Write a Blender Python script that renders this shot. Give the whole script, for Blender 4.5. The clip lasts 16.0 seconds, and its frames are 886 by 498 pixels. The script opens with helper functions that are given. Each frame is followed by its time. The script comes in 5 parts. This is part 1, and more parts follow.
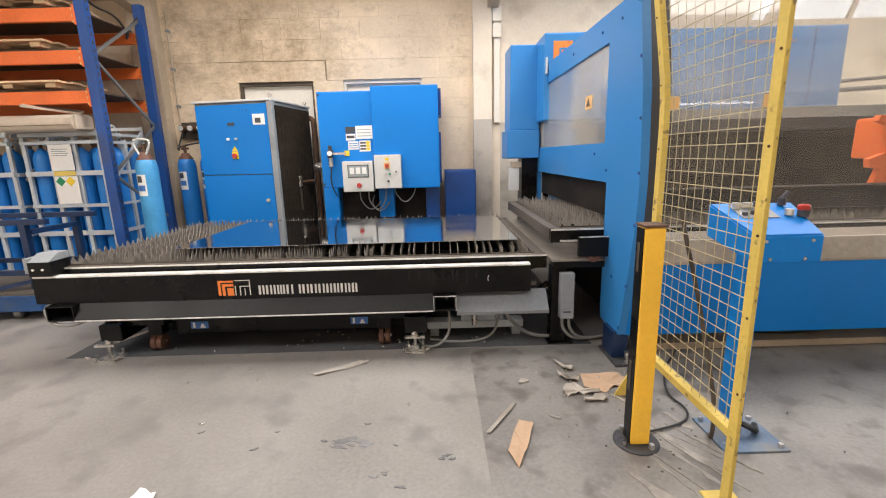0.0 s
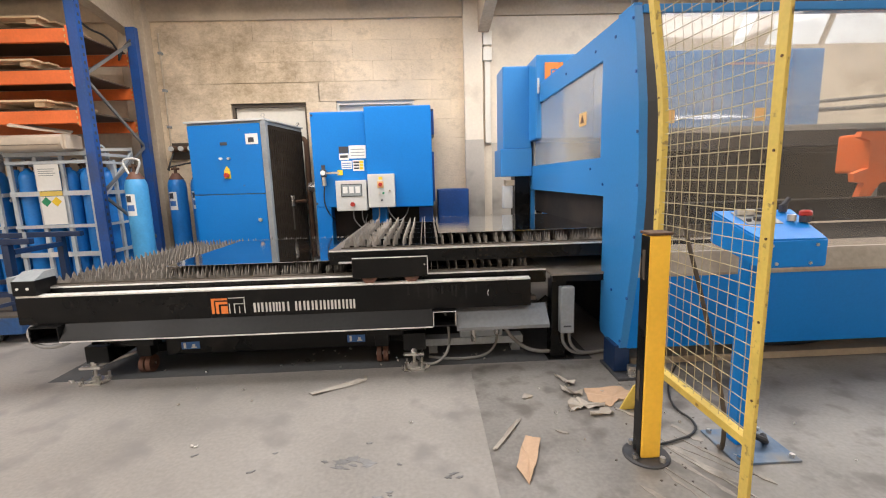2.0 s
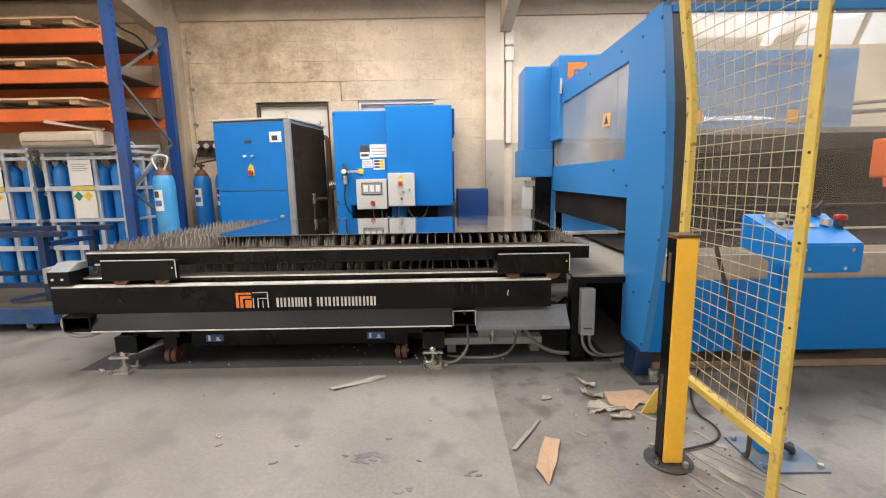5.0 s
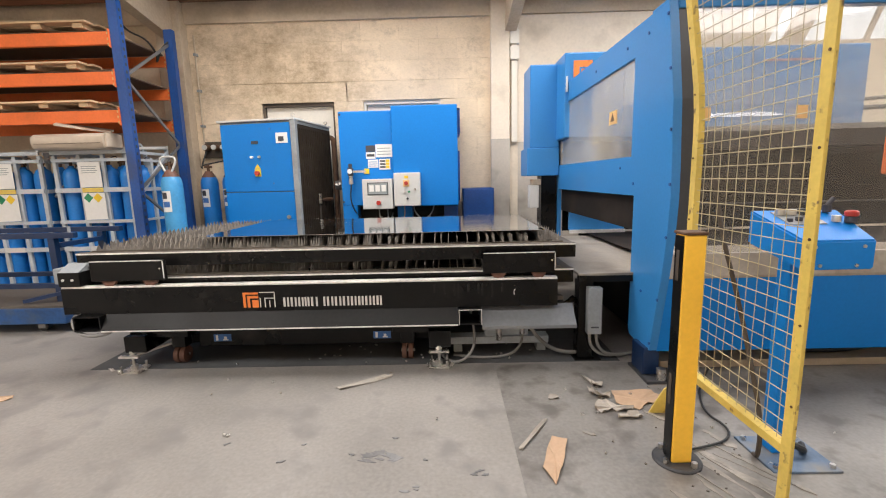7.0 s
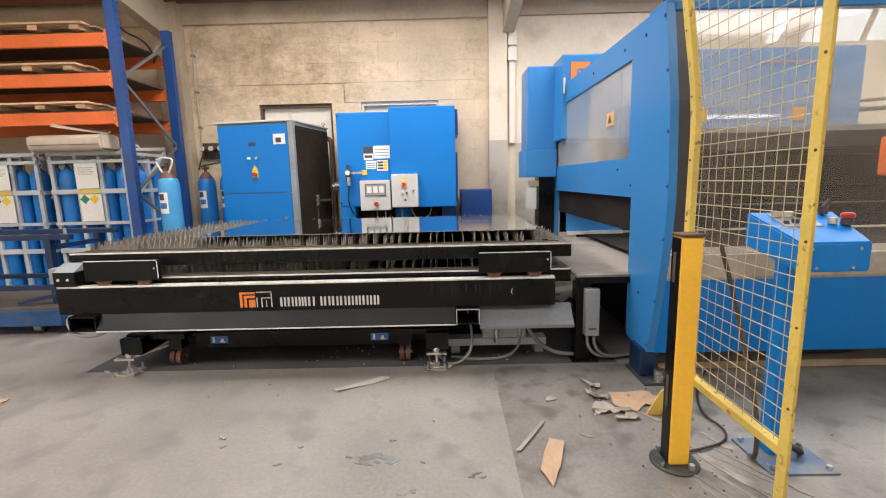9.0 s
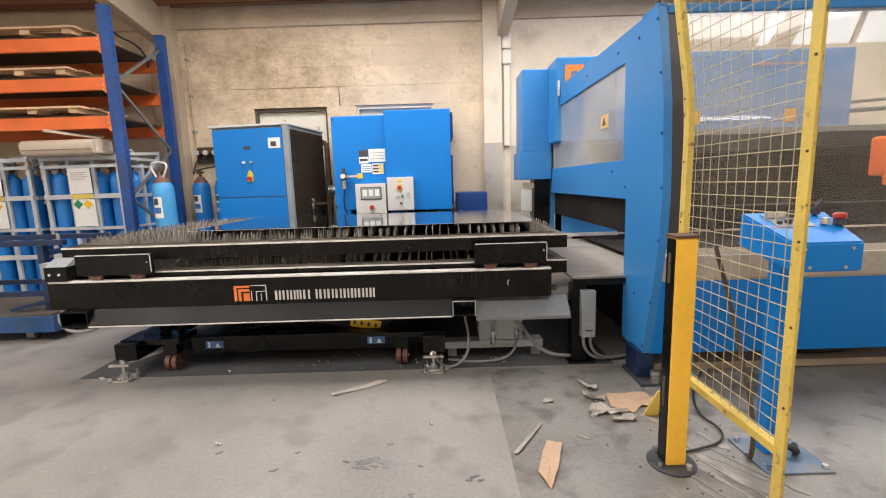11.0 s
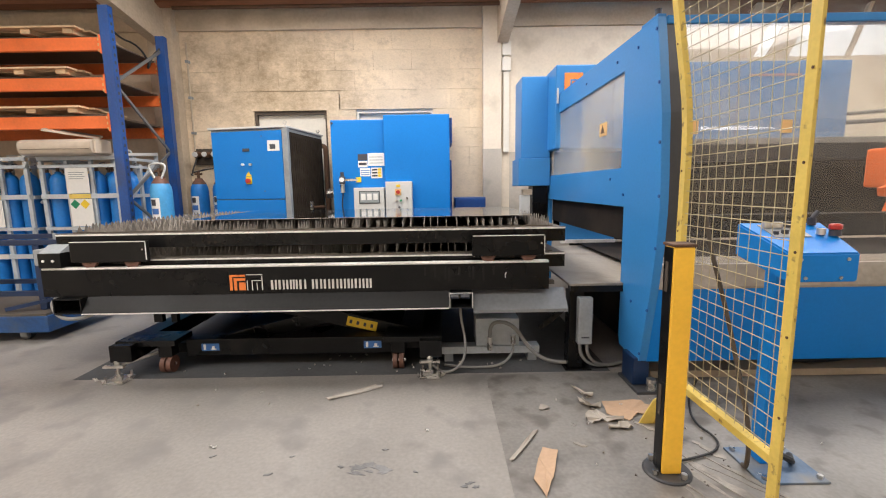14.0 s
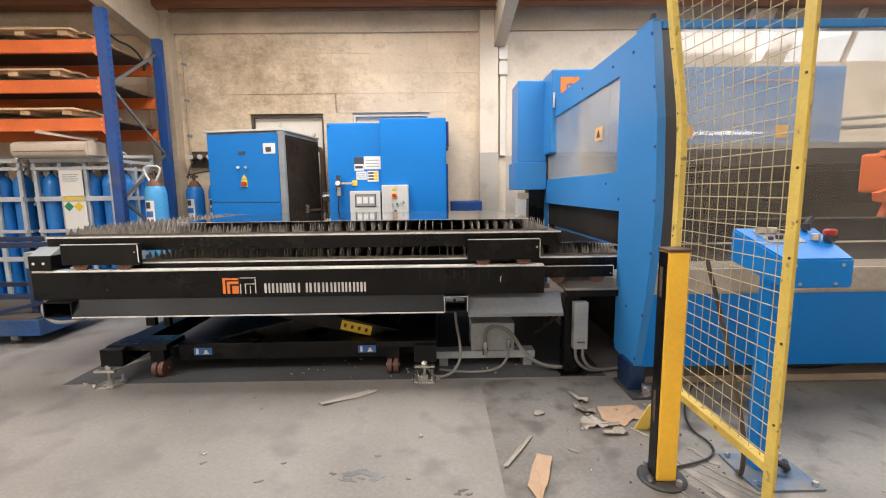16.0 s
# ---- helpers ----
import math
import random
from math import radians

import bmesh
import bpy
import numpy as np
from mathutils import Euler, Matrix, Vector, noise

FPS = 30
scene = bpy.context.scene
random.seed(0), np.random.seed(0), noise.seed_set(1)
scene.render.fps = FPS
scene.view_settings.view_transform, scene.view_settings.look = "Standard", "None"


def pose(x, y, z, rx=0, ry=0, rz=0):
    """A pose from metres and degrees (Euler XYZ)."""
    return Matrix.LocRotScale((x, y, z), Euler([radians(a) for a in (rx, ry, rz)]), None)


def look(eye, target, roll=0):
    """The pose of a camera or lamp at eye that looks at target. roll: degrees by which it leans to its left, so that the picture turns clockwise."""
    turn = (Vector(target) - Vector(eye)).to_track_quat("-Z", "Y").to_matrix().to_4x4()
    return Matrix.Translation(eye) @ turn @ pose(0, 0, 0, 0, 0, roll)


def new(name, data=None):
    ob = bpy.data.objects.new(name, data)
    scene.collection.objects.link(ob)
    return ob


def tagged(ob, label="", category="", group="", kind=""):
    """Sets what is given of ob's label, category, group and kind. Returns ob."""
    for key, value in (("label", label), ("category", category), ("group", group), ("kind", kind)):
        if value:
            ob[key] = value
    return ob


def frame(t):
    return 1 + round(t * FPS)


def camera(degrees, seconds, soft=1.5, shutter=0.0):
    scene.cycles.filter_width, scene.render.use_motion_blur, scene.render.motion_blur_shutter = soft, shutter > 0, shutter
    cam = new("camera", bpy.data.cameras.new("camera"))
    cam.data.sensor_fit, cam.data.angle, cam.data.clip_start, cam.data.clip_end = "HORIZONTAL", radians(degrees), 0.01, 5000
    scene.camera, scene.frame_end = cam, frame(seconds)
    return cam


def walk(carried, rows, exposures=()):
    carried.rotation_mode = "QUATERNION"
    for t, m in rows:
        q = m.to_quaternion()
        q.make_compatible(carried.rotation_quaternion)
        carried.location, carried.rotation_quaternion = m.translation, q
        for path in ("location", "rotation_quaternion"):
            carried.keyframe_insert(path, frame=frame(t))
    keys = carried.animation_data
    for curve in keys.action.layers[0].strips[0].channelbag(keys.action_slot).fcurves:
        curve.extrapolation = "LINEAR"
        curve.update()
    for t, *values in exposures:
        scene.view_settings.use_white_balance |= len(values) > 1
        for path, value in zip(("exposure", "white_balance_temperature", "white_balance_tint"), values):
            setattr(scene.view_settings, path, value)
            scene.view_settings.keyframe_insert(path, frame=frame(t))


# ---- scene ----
cam = camera(90.6, 16.0, soft=1.1)
PATH = [
    (0, (0.227, -2.724, 1.259), (0.239, -0.768, 0.840), -1.5),
    (0.5, (0.177, -2.716, 1.226), (0.206, -0.758, 0.819), -1.6),
    (1, (0.170, -2.715, 1.210), (0.217, -0.748, 0.848), -1.7),
    (1.5, (0.166, -2.712, 1.206), (0.228, -0.740, 0.877), -1.8),
    (2, (0.156, -2.712, 1.205), (0.226, -0.738, 0.888), -1.7),
    (2.5, (0.149, -2.709, 1.204), (0.219, -0.735, 0.890), -1.6),
    (3, (0.145, -2.713, 1.204), (0.207, -0.739, 0.888), -1.4),
    (3.5, (0.142, -2.717, 1.203), (0.190, -0.743, 0.888), -1.4),
    (4, (0.134, -2.722, 1.202), (0.163, -0.747, 0.886), -1.2),
    (6.5, (0.123, -2.719, 1.198), (0.095, -0.744, 0.884), -1.3),
    (7, (0.128, -2.719, 1.196), (0.097, -0.744, 0.881), -1.4),
    (7.5, (0.128, -2.721, 1.196), (0.099, -0.746, 0.879), -1.5),
    (8, (0.130, -2.720, 1.198), (0.101, -0.745, 0.881), -1.4),
    (8.5, (0.131, -2.716, 1.199), (0.107, -0.741, 0.886), -1.4),
    (9, (0.133, -2.715, 1.200), (0.110, -0.739, 0.889), -1.4),
    (11.5, (0.133, -2.716, 1.200), (0.133, -0.738, 0.903), -1.7),
    (12, (0.133, -2.716, 1.198), (0.136, -0.738, 0.902), -1.5),
    (12.5, (0.128, -2.718, 1.200), (0.134, -0.740, 0.907), -1.2),
    (13, (0.129, -2.716, 1.200), (0.135, -0.737, 0.911), -1),
    (13.5, (0.126, -2.719, 1.203), (0.134, -0.739, 0.919), -0.9),
    (14, (0.129, -2.718, 1.203), (0.137, -0.737, 0.925), -0.9),
    (14.5, (0.132, -2.718, 1.206), (0.139, -0.737, 0.933), -0.9),
    (15, (0.132, -2.717, 1.204), (0.141, -0.735, 0.937), -0.9),
    (15.5, (0.132, -2.713, 1.203), (0.144, -0.731, 0.937), -0.9),
    (16, (0.146, -2.704, 1.205), (0.165, -0.721, 0.942), -0.7),
]
walk(cam, [(t, look(eye, target, roll)) for t, eye, target, roll in PATH])

# ---- world and light ----
world = bpy.data.worlds.new("overcast_sky")
scene.world = world
world.use_nodes = True
wn = world.node_tree
sky = wn.nodes.new("ShaderNodeTexSky")
sky.sky_type = 'NISHITA'
sky.sun_disc = False
sky.sun_elevation = radians(38)
sky.sun_rotation = radians(160)
wn.nodes["Background"].inputs["Strength"].default_value = 0.12
wn.links.new(sky.outputs[0], wn.nodes["Background"].inputs["Color"])

# skylights are assumed, out of view; places chosen to light the hall
LAMP_W = 228
SKYLIGHTS = [(-0.95, 1.0), (2.6, 1.0), (6.1, 1.0), (-4.9, -3.6), (-1.15, -3.6), (4.2, -3.6)]   # centres, x and y
SKY_X, SKY_Y = 2.8, 2.0                                                          # size of each opening


def roof_z(y):
    return 3.52 + 0.2 * (3.3 - y)


# fill lamps in the openings, weighted by position; 1.85 lifts the left side
for sx, sy in SKYLIGHTS:
    lamp = bpy.data.lights.new("skylight_fill", 'AREA')
    lamp.shape, lamp.size, lamp.size_y, lamp.energy, lamp.color = 'RECTANGLE', SKY_X - 0.1, SKY_Y - 0.1, LAMP_W * (0.82 if sy > 0 else 1.85 if sx < -3 else 0.55), (1.0, 0.95, 0.915)
    new("skylight_lamp", lamp).matrix_world = pose(sx, sy, roof_z(sy) - 0.02, 0, 0, 0) @ pose(0, 0, 0, -11.3, 0, 0)

# ---- materials ----


def mat(name, col, rough=0.5, metal=0.0, var=0.12, big=1.3, small=35.0, bump=0.04, dirt=None, dirt_at=0.6, dirt_soft=0.12, dirt_scale=2.5, dirt_rough=0.5, rand=0.0, stretch=(1, 1, 1), spec=0.5, fixed=False, patch=None):
    m = bpy.data.materials.new(name)
    m.use_nodes = True
    n, l = m.node_tree.nodes, m.node_tree.links
    b = n["Principled BSDF"]
    co = n.new("ShaderNodeTexCoord")
    mp = n.new("ShaderNodeMapping")
    mp.inputs["Scale"].default_value = stretch
    if fixed:
        l.new(n.new("ShaderNodeNewGeometry").outputs["Position"], mp.inputs["Vector"])
    else:
        l.new(co.outputs["Object"], mp.inputs["Vector"])
    vec = mp.outputs["Vector"]

    def nz(scale, detail=5, rough=0.5):
        t = n.new("ShaderNodeTexNoise")
        t.inputs["Scale"].default_value, t.inputs["Detail"].default_value = scale, detail
        t.inputs["Roughness"].default_value = rough
        l.new(vec, t.inputs["Vector"])
        return t.outputs["Fac"]

    def maths(op, a, c):
        k = n.new("ShaderNodeMath")
        k.operation = op
        for i, v in enumerate((a, c)):
            if isinstance(v, (int, float)):
                k.inputs[i].default_value = v
            else:
                l.new(v, k.inputs[i])
        return k.outputs[0]

    def ranged(v, a, c, lo, hi):
        r = n.new("ShaderNodeMapRange")
        for i, x in enumerate((a, c, lo, hi)):
            r.inputs[i + 1].default_value = x
        l.new(v, r.inputs[0])
        return r.outputs[0]

    nb, ns = nz(big), nz(small)
    f = maths('ADD', ranged(nb, 0.3, 0.7, 1 - var, 1 + var), ranged(ns, 0.3, 0.7, -var * 0.5, var * 0.5))
    if rand:
        oi = n.new("ShaderNodeObjectInfo")
        f = maths('MULTIPLY', f, ranged(oi.outputs["Random"], 0, 1, 1 - rand, 1 + rand))
    mul = n.new("ShaderNodeVectorMath")
    mul.operation = 'SCALE'
    mul.inputs[0].default_value = col
    l.new(f, mul.inputs["Scale"])
    colour = mul.outputs[0]
    if dirt:
        mx = n.new("ShaderNodeMix")
        mx.data_type = 'RGBA'
        dn = nz(dirt_scale, 10, dirt_rough)
        if patch:
            cx, cz, rx, rz, gain = patch
            sep = n.new("ShaderNodeSeparateXYZ")
            geo = n.new("ShaderNodeNewGeometry")
            l.new(geo.outputs["Position"], sep.inputs[0])
            dx = maths('POWER', maths('MULTIPLY', maths('SUBTRACT', sep.outputs[0], cx), 1 / rx), 2.0)
            dz = maths('POWER', maths('MULTIPLY', maths('SUBTRACT', sep.outputs[2], cz), 1 / rz), 2.0)
            dn = maths('ADD', dn, ranged(maths('ADD', dx, dz), 0.0, 1.0, gain, 0.0))
        l.new(ranged(dn, dirt_at - dirt_soft, dirt_at + dirt_soft, 0, 1), mx.inputs[0])
        l.new(colour, mx.inputs[6])
        mx.inputs[7].default_value = (*dirt, 1)
        colour = mx.outputs[2]
    l.new(colour, b.inputs["Base Color"])
    l.new(ranged(nb, 0.3, 0.7, max(rough - 0.08, 0.02), min(rough + 0.08, 1)), b.inputs["Roughness"])
    b.inputs["Metallic"].default_value = metal
    b.inputs["Specular IOR Level"].default_value = spec
    if bump:
        bp = n.new("ShaderNodeBump")
        bp.inputs["Strength"].default_value = min(1, bump * 6)
        bp.inputs["Distance"].default_value = bump * 0.04
        l.new(ns, bp.inputs["Height"])
        l.new(bp.outputs[0], b.inputs["Normal"])
    return m


def glass(name, col, rough, alpha):
    m = bpy.data.materials.new(name)
    m.use_nodes = True
    n, l = m.node_tree.nodes, m.node_tree.links
    out = n["Material Output"]
    n.remove(n["Principled BSDF"])
    tr, gl, mx, fr = n.new("ShaderNodeBsdfTransparent"), n.new("ShaderNodeBsdfGlossy"), n.new("ShaderNodeMixShader"), n.new("ShaderNodeLayerWeight")
    df, mx2 = n.new("ShaderNodeBsdfDiffuse"), n.new("ShaderNodeMixShader")
    tr.inputs[0].default_value = (*col, 1)
    gl.inputs["Roughness"].default_value = rough
    df.inputs[0].default_value = (0.75, 0.72, 0.66, 1)
    sc = n.new("ShaderNodeTexNoise")
    sc.inputs["Scale"].default_value = 2.2
    co = n.new("ShaderNodeTexCoord")
    l.new(co.outputs["Object"], sc.inputs["Vector"])
    rg = n.new("ShaderNodeMapRange")
    rg.inputs[1].default_value, rg.inputs[2].default_value, rg.inputs[3].default_value, rg.inputs[4].default_value = 0.3, 0.7, alpha * 0.6, alpha * 1.4
    l.new(sc.outputs["Fac"], rg.inputs[0])
    l.new(rg.outputs[0], mx2.inputs[0])
    l.new(tr.outputs[0], mx2.inputs[1])
    l.new(df.outputs[0], mx2.inputs[2])
    pw, ad = n.new("ShaderNodeMath"), n.new("ShaderNodeMath")
    pw.operation, ad.operation = 'POWER', 'MULTIPLY_ADD'
    l.new(fr.outputs["Facing"], pw.inputs[0])
    pw.inputs[1].default_value = 4.0
    l.new(pw.outputs[0], ad.inputs[0])
    ad.inputs[1].default_value, ad.inputs[2].default_value = 0.7, 0.06
    l.new(ad.outputs[0], mx.inputs[0])
    l.new(mx2.outputs[0], mx.inputs[1])
    l.new(gl.outputs[0], mx.inputs[2])
    l.new(mx.outputs[0], out.inputs[0])
    return m


M_FLOOR = mat("concrete_floor", (0.246, 0.228, 0.208), 0.42, var=0.20, big=1.1, small=55, bump=0.02, dirt=(0.19, 0.177, 0.166), dirt_at=0.59, dirt_soft=0.07, dirt_scale=4.2)
M_SLAB = mat("concrete_repair", (0.206, 0.193, 0.177), 0.4, var=0.24, big=1.8, small=55, bump=0.02, dirt=(0.125, 0.112, 0.10), dirt_at=0.585, dirt_soft=0.07, dirt_scale=6.0)
M_STAIN = mat("oil_stain", (0.168, 0.166, 0.167), 0.35, var=0.3, big=6, small=50, bump=0.02)
M_BLOCK = mat("painted_block", (0.74, 0.605, 0.44), 0.85, var=0.10, big=2.2, small=45, bump=0.14, dirt=(0.37, 0.28, 0.18), dirt_at=0.665, dirt_soft=0.15, dirt_scale=5, dirt_rough=0.78, stretch=(0.8, 1, 1.1), fixed=True, rand=0.03, patch=(-2.1, 2.62, 1.6, 0.8, 0.21))
M_WALL = mat("painted_plaster", (0.73, 0.645, 0.53), 0.85, var=0.09, big=1.4, small=30, bump=0.05, dirt=(0.32, 0.26, 0.19), dirt_at=0.68, dirt_scale=1.5)
M_DADO = mat("grey_dado_paint", (0.47, 0.425, 0.365), 0.7, var=0.1, big=1.5, small=40, bump=0.03, dirt=(0.2, 0.18, 0.15), dirt_at=0.64)
M_MORTAR = mat("mortar", (0.62, 0.51, 0.375), 0.9, bump=0.08, fixed=True)
M_WHITE = mat("white_panel", (0.74, 0.70, 0.62), 0.6, var=0.06, bump=0.01)
M_BLUE = mat("blue_enamel", (0.003, 0.19, 0.60), 0.45, spec=0.3, var=0.07, big=0.9, small=60, bump=0.012)
M_BLUE2 = mat("blue_enamel_machine", (0.032, 0.212, 0.525), 0.38, spec=0.5, var=0.07, big=0.8, small=60, bump=0.012)
M_BLUED = mat("dark_blue_paint", (0.010, 0.068, 0.27), 0.4, var=0.2, big=3, small=50, bump=0.02, dirt=(0.05, 0.05, 0.06), dirt_at=0.7)
M_BLUEC = mat("cylinder_blue", (0.012, 0.19, 0.58), 0.42, var=0.14, big=4, small=40, bump=0.02, rand=0.15)
M_BLUEL = mat("light_blue_cylinder", (0.06, 0.30, 0.58), 0.42, var=0.14, big=4, small=40, bump=0.02)
M_BLACK = mat("black_paint", (0.005, 0.005, 0.0053), 0.30, spec=0.22, var=0.3, big=3, small=60, bump=0.02, dirt=(0.020, 0.018, 0.016), dirt_at=0.70, dirt_scale=5)
# near-black, so the dimness inside the machine is part of the colour
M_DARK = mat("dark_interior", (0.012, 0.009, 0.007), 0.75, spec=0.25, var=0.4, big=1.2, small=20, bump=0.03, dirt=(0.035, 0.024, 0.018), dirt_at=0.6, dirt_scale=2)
# worn steel whitened so the edge's specular highlight is in the colour
M_WORN_GLINT = mat("worn_steel_glint", (0.80, 0.78, 0.75), 0.36, 0.4, var=0.2, big=6, small=60, bump=0.02)
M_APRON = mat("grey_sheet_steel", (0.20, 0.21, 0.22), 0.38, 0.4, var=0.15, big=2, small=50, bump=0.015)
M_SLAT = mat("burnt_slat_steel", (0.27, 0.24, 0.205), 0.5, 0.35, var=0.4, big=9, small=70, bump=0.1, rand=0.3, dirt=(0.13, 0.095, 0.07), dirt_at=0.60, dirt_scale=9)
M_RAILTOP = mat("dusty_rail", (0.10, 0.083, 0.066), 0.6, 0.2, var=0.3, big=5, small=60, bump=0.06)
M_SHEET = mat("mirror_steel_sheet", (0.56, 0.58, 0.60), 0.09, 1.0, var=0.05, big=1.2, small=8, bump=0.0)
M_GREYP = mat("grey_paint", (0.27, 0.29, 0.30), 0.5, var=0.15, big=3, small=50, bump=0.02, dirt=(0.15, 0.14, 0.13), dirt_at=0.68)
M_GREYL = mat("light_grey_box", (0.60, 0.60, 0.575), 0.45, var=0.06, bump=0.01)
M_BRONZE = mat("dusty_brown_panel", (0.075, 0.058, 0.043), 0.7, var=0.25, big=2, small=50, bump=0.06, dirt=(0.13, 0.10, 0.075), dirt_at=0.62)
M_GRILLE = mat("dark_brown_grille", (0.034, 0.025, 0.018), 0.9, spec=0.15, var=0.25, big=3, small=50, bump=0.05, dirt=(0.06, 0.046, 0.034), dirt_at=0.64)
M_ORANGE = mat("orange_beam_paint", (0.80, 0.165, 0.035), 0.42, var=0.12, big=3, small=40, bump=0.02, dirt=(0.4, 0.1, 0.03), dirt_at=0.72)
M_ORANGE2 = mat("orange_logo", (0.85, 0.22, 0.04), 0.5, var=0.12, bump=0.01, dirt=(0.15, 0.06, 0.03), dirt_at=0.7, dirt_scale=30)
M_WOOD = mat("pale_pallet_wood", (0.60, 0.43, 0.26), 0.75, var=0.2, big=3, small=25, bump=0.06, stretch=(0.4, 4, 4), rand=0.2)
M_WOODD = mat("dark_shelf_board", (0.10, 0.070, 0.05), 0.8, var=0.25, big=3, small=25, bump=0.05, stretch=(0.4, 4, 4))
M_ROOF = mat("brown_roof_boards", (0.13, 0.070, 0.042), 0.75, var=0.3, big=2, small=20, bump=0.06, stretch=(0.3, 3, 3))
M_PURLIN = mat("red_brown_purlin", (0.23, 0.095, 0.05), 0.65, var=0.25, big=2, small=20, bump=0.05, stretch=(0.3, 3, 3))
M_CONC = mat("cast_concrete", (0.53, 0.44, 0.33), 0.85, var=0.14, big=2, small=30, bump=0.06, dirt=(0.38, 0.31, 0.23), dirt_at=0.66)
M_YELLOW = mat("yellow_post_paint", (0.95, 0.55, 0.055), 0.4, var=0.07, big=2, small=60, bump=0.012)
M_YELLOWF = mat("worn_yellow_fence_paint", (0.66, 0.49, 0.11), 0.45, var=0.12, big=5, small=60, bump=0.03, dirt=(0.20, 0.13, 0.05), dirt_at=0.655, dirt_scale=22, dirt_soft=0.04)
M_WIRE = mat("dusty_yellow_wire", (0.45, 0.38, 0.22), 0.5, var=0.15, big=5, small=60, bump=0.02)
M_CABLE = mat("grey_conduit", (0.21, 0.205, 0.195), 0.5, var=0.1, bump=0.02)
M_CABLEB = mat("black_cable", (0.02, 0.02, 0.02), 0.5, var=0.1, bump=0.02)
M_RUST = mat("rusty_strap", (0.10, 0.05, 0.025), 0.7, var=0.3, big=8, small=50, bump=0.05)
M_CASTOR = mat("red_brown_castor", (0.13, 0.058, 0.038), 0.6, var=0.25, big=9, small=60, bump=0.03)
M_CHROME = mat("bright_zinc", (0.60, 0.58, 0.55), 0.3, 0.95, var=0.2, big=9, small=60, bump=0.03)
M_RED = mat("red_plastic", (0.42, 0.03, 0.022), 0.35, var=0.05, bump=0)
M_GREEN = mat("green_print", (0.01, 0.23, 0.10), 0.5, var=0.05, bump=0)
M_YLAB = mat("yellow_print", (0.80, 0.55, 0.03), 0.5, var=0.06, bump=0)
M_OLAB = mat("orange_print", (0.74, 0.47, 0.20), 0.5, var=0.06, bump=0)
M_PAPER = mat("white_label", (0.78, 0.77, 0.74), 0.6, var=0.05, bump=0)
M_INK = mat("dark_print", (0.05, 0.05, 0.06), 0.6, var=0.1, bump=0)
M_LBLUE = mat("blue_print", (0.05, 0.16, 0.45), 0.5, var=0.06, bump=0)
M_CARD = mat("cardboard", (0.46, 0.31, 0.20), 0.85, var=0.1, big=5, small=60, bump=0.04)
M_FADED = mat("faded_orange_print", (0.42, 0.24, 0.26), 0.5, var=0.1, bump=0)
M_SCRAP = mat("grey_paper_scrap", (0.37, 0.335, 0.29), 0.85, var=0.12, big=6, small=60, bump=0.04)
M_BEIGE = mat("aged_beige_plastic", (0.58, 0.49, 0.39), 0.5, var=0.08, big=3, small=40, bump=0.02, dirt=(0.36, 0.29, 0.22), dirt_at=0.68)
M_RUBBER = mat("dark_grey_gasket", (0.045, 0.045, 0.048), 0.45, var=0.15, big=2, small=50, bump=0.02)
M_SCREEN = mat("grey_lcd", (0.30, 0.33, 0.33), 0.2, var=0.05, bump=0)
M_GLASS = glass("clear_polycarbonate", (0.90, 0.88, 0.85), 0.06, 0.03)
M_GLASSU = glass("dusty_hazed_polycarbonate", (0.92, 0.90, 0.87), 0.07, 0.22)
M_GLASSD = glass("dusty_polycarbonate", (0.80, 0.80, 0.78), 0.12, 0.24)
M_PANE = glass("roof_glass", (0.95, 0.96, 0.97), 0.05, 0.05)
M_SCUFF = mat("scuffed_blue_grey_plate", (0.10, 0.155, 0.24), 0.5, var=0.2, big=5, small=50, bump=0.03, dirt=(0.2, 0.19, 0.17), dirt_at=0.58, dirt_scale=7)
M_DECK = mat("scuffed_blue_deck", (0.010, 0.055, 0.17), 0.5, var=0.35, big=4, small=40, bump=0.03, dirt=(0.055, 0.075, 0.11), dirt_at=0.62, dirt_scale=6)
M_NAVY = mat("navy_leg_paint", (0.006, 0.022, 0.07), 0.4, var=0.2, big=4, small=50, bump=0.02)
M_TABLE = mat("dusty_table_steel", (0.30, 0.265, 0.22), 0.38, 0.2, var=0.18, big=2.5, small=40, bump=0.02, dirt=(0.17, 0.145, 0.12), dirt_at=0.6, dirt_scale=3)
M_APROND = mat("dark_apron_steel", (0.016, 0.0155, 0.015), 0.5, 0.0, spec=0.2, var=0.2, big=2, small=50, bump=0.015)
M_FRAME = mat("pale_grey_frame_paint", (0.46, 0.50, 0.53), 0.5, var=0.15, big=3, small=50, bump=0.02, dirt=(0.2, 0.19, 0.18), dirt_at=0.66)
M_TEXT = mat("silver_mark_paint", (0.62, 0.60, 0.56), 0.45, var=0.15, big=20, small=70, bump=0)

# ---- mesh helpers ----


def box(bm, x0, x1, y0, y1, z0, z1, bevel=0.0, rot=None):
    r = bmesh.ops.create_cube(bm, size=1.0)
    vs = r["verts"]
    c = Vector(((x0 + x1) / 2, (y0 + y1) / 2, (z0 + z1) / 2))
    for v in vs:
        v.co = Vector((v.co.x * (x1 - x0), v.co.y * (y1 - y0), v.co.z * (z1 - z0)))
        if rot:
            v.co = rot @ v.co
        v.co += c
    if bevel:
        es = list({e for v in vs for e in v.link_edges})
        bmesh.ops.bevel(bm, geom=es, offset=bevel, segments=2, affect='EDGES', profile=0.6)
    return bm


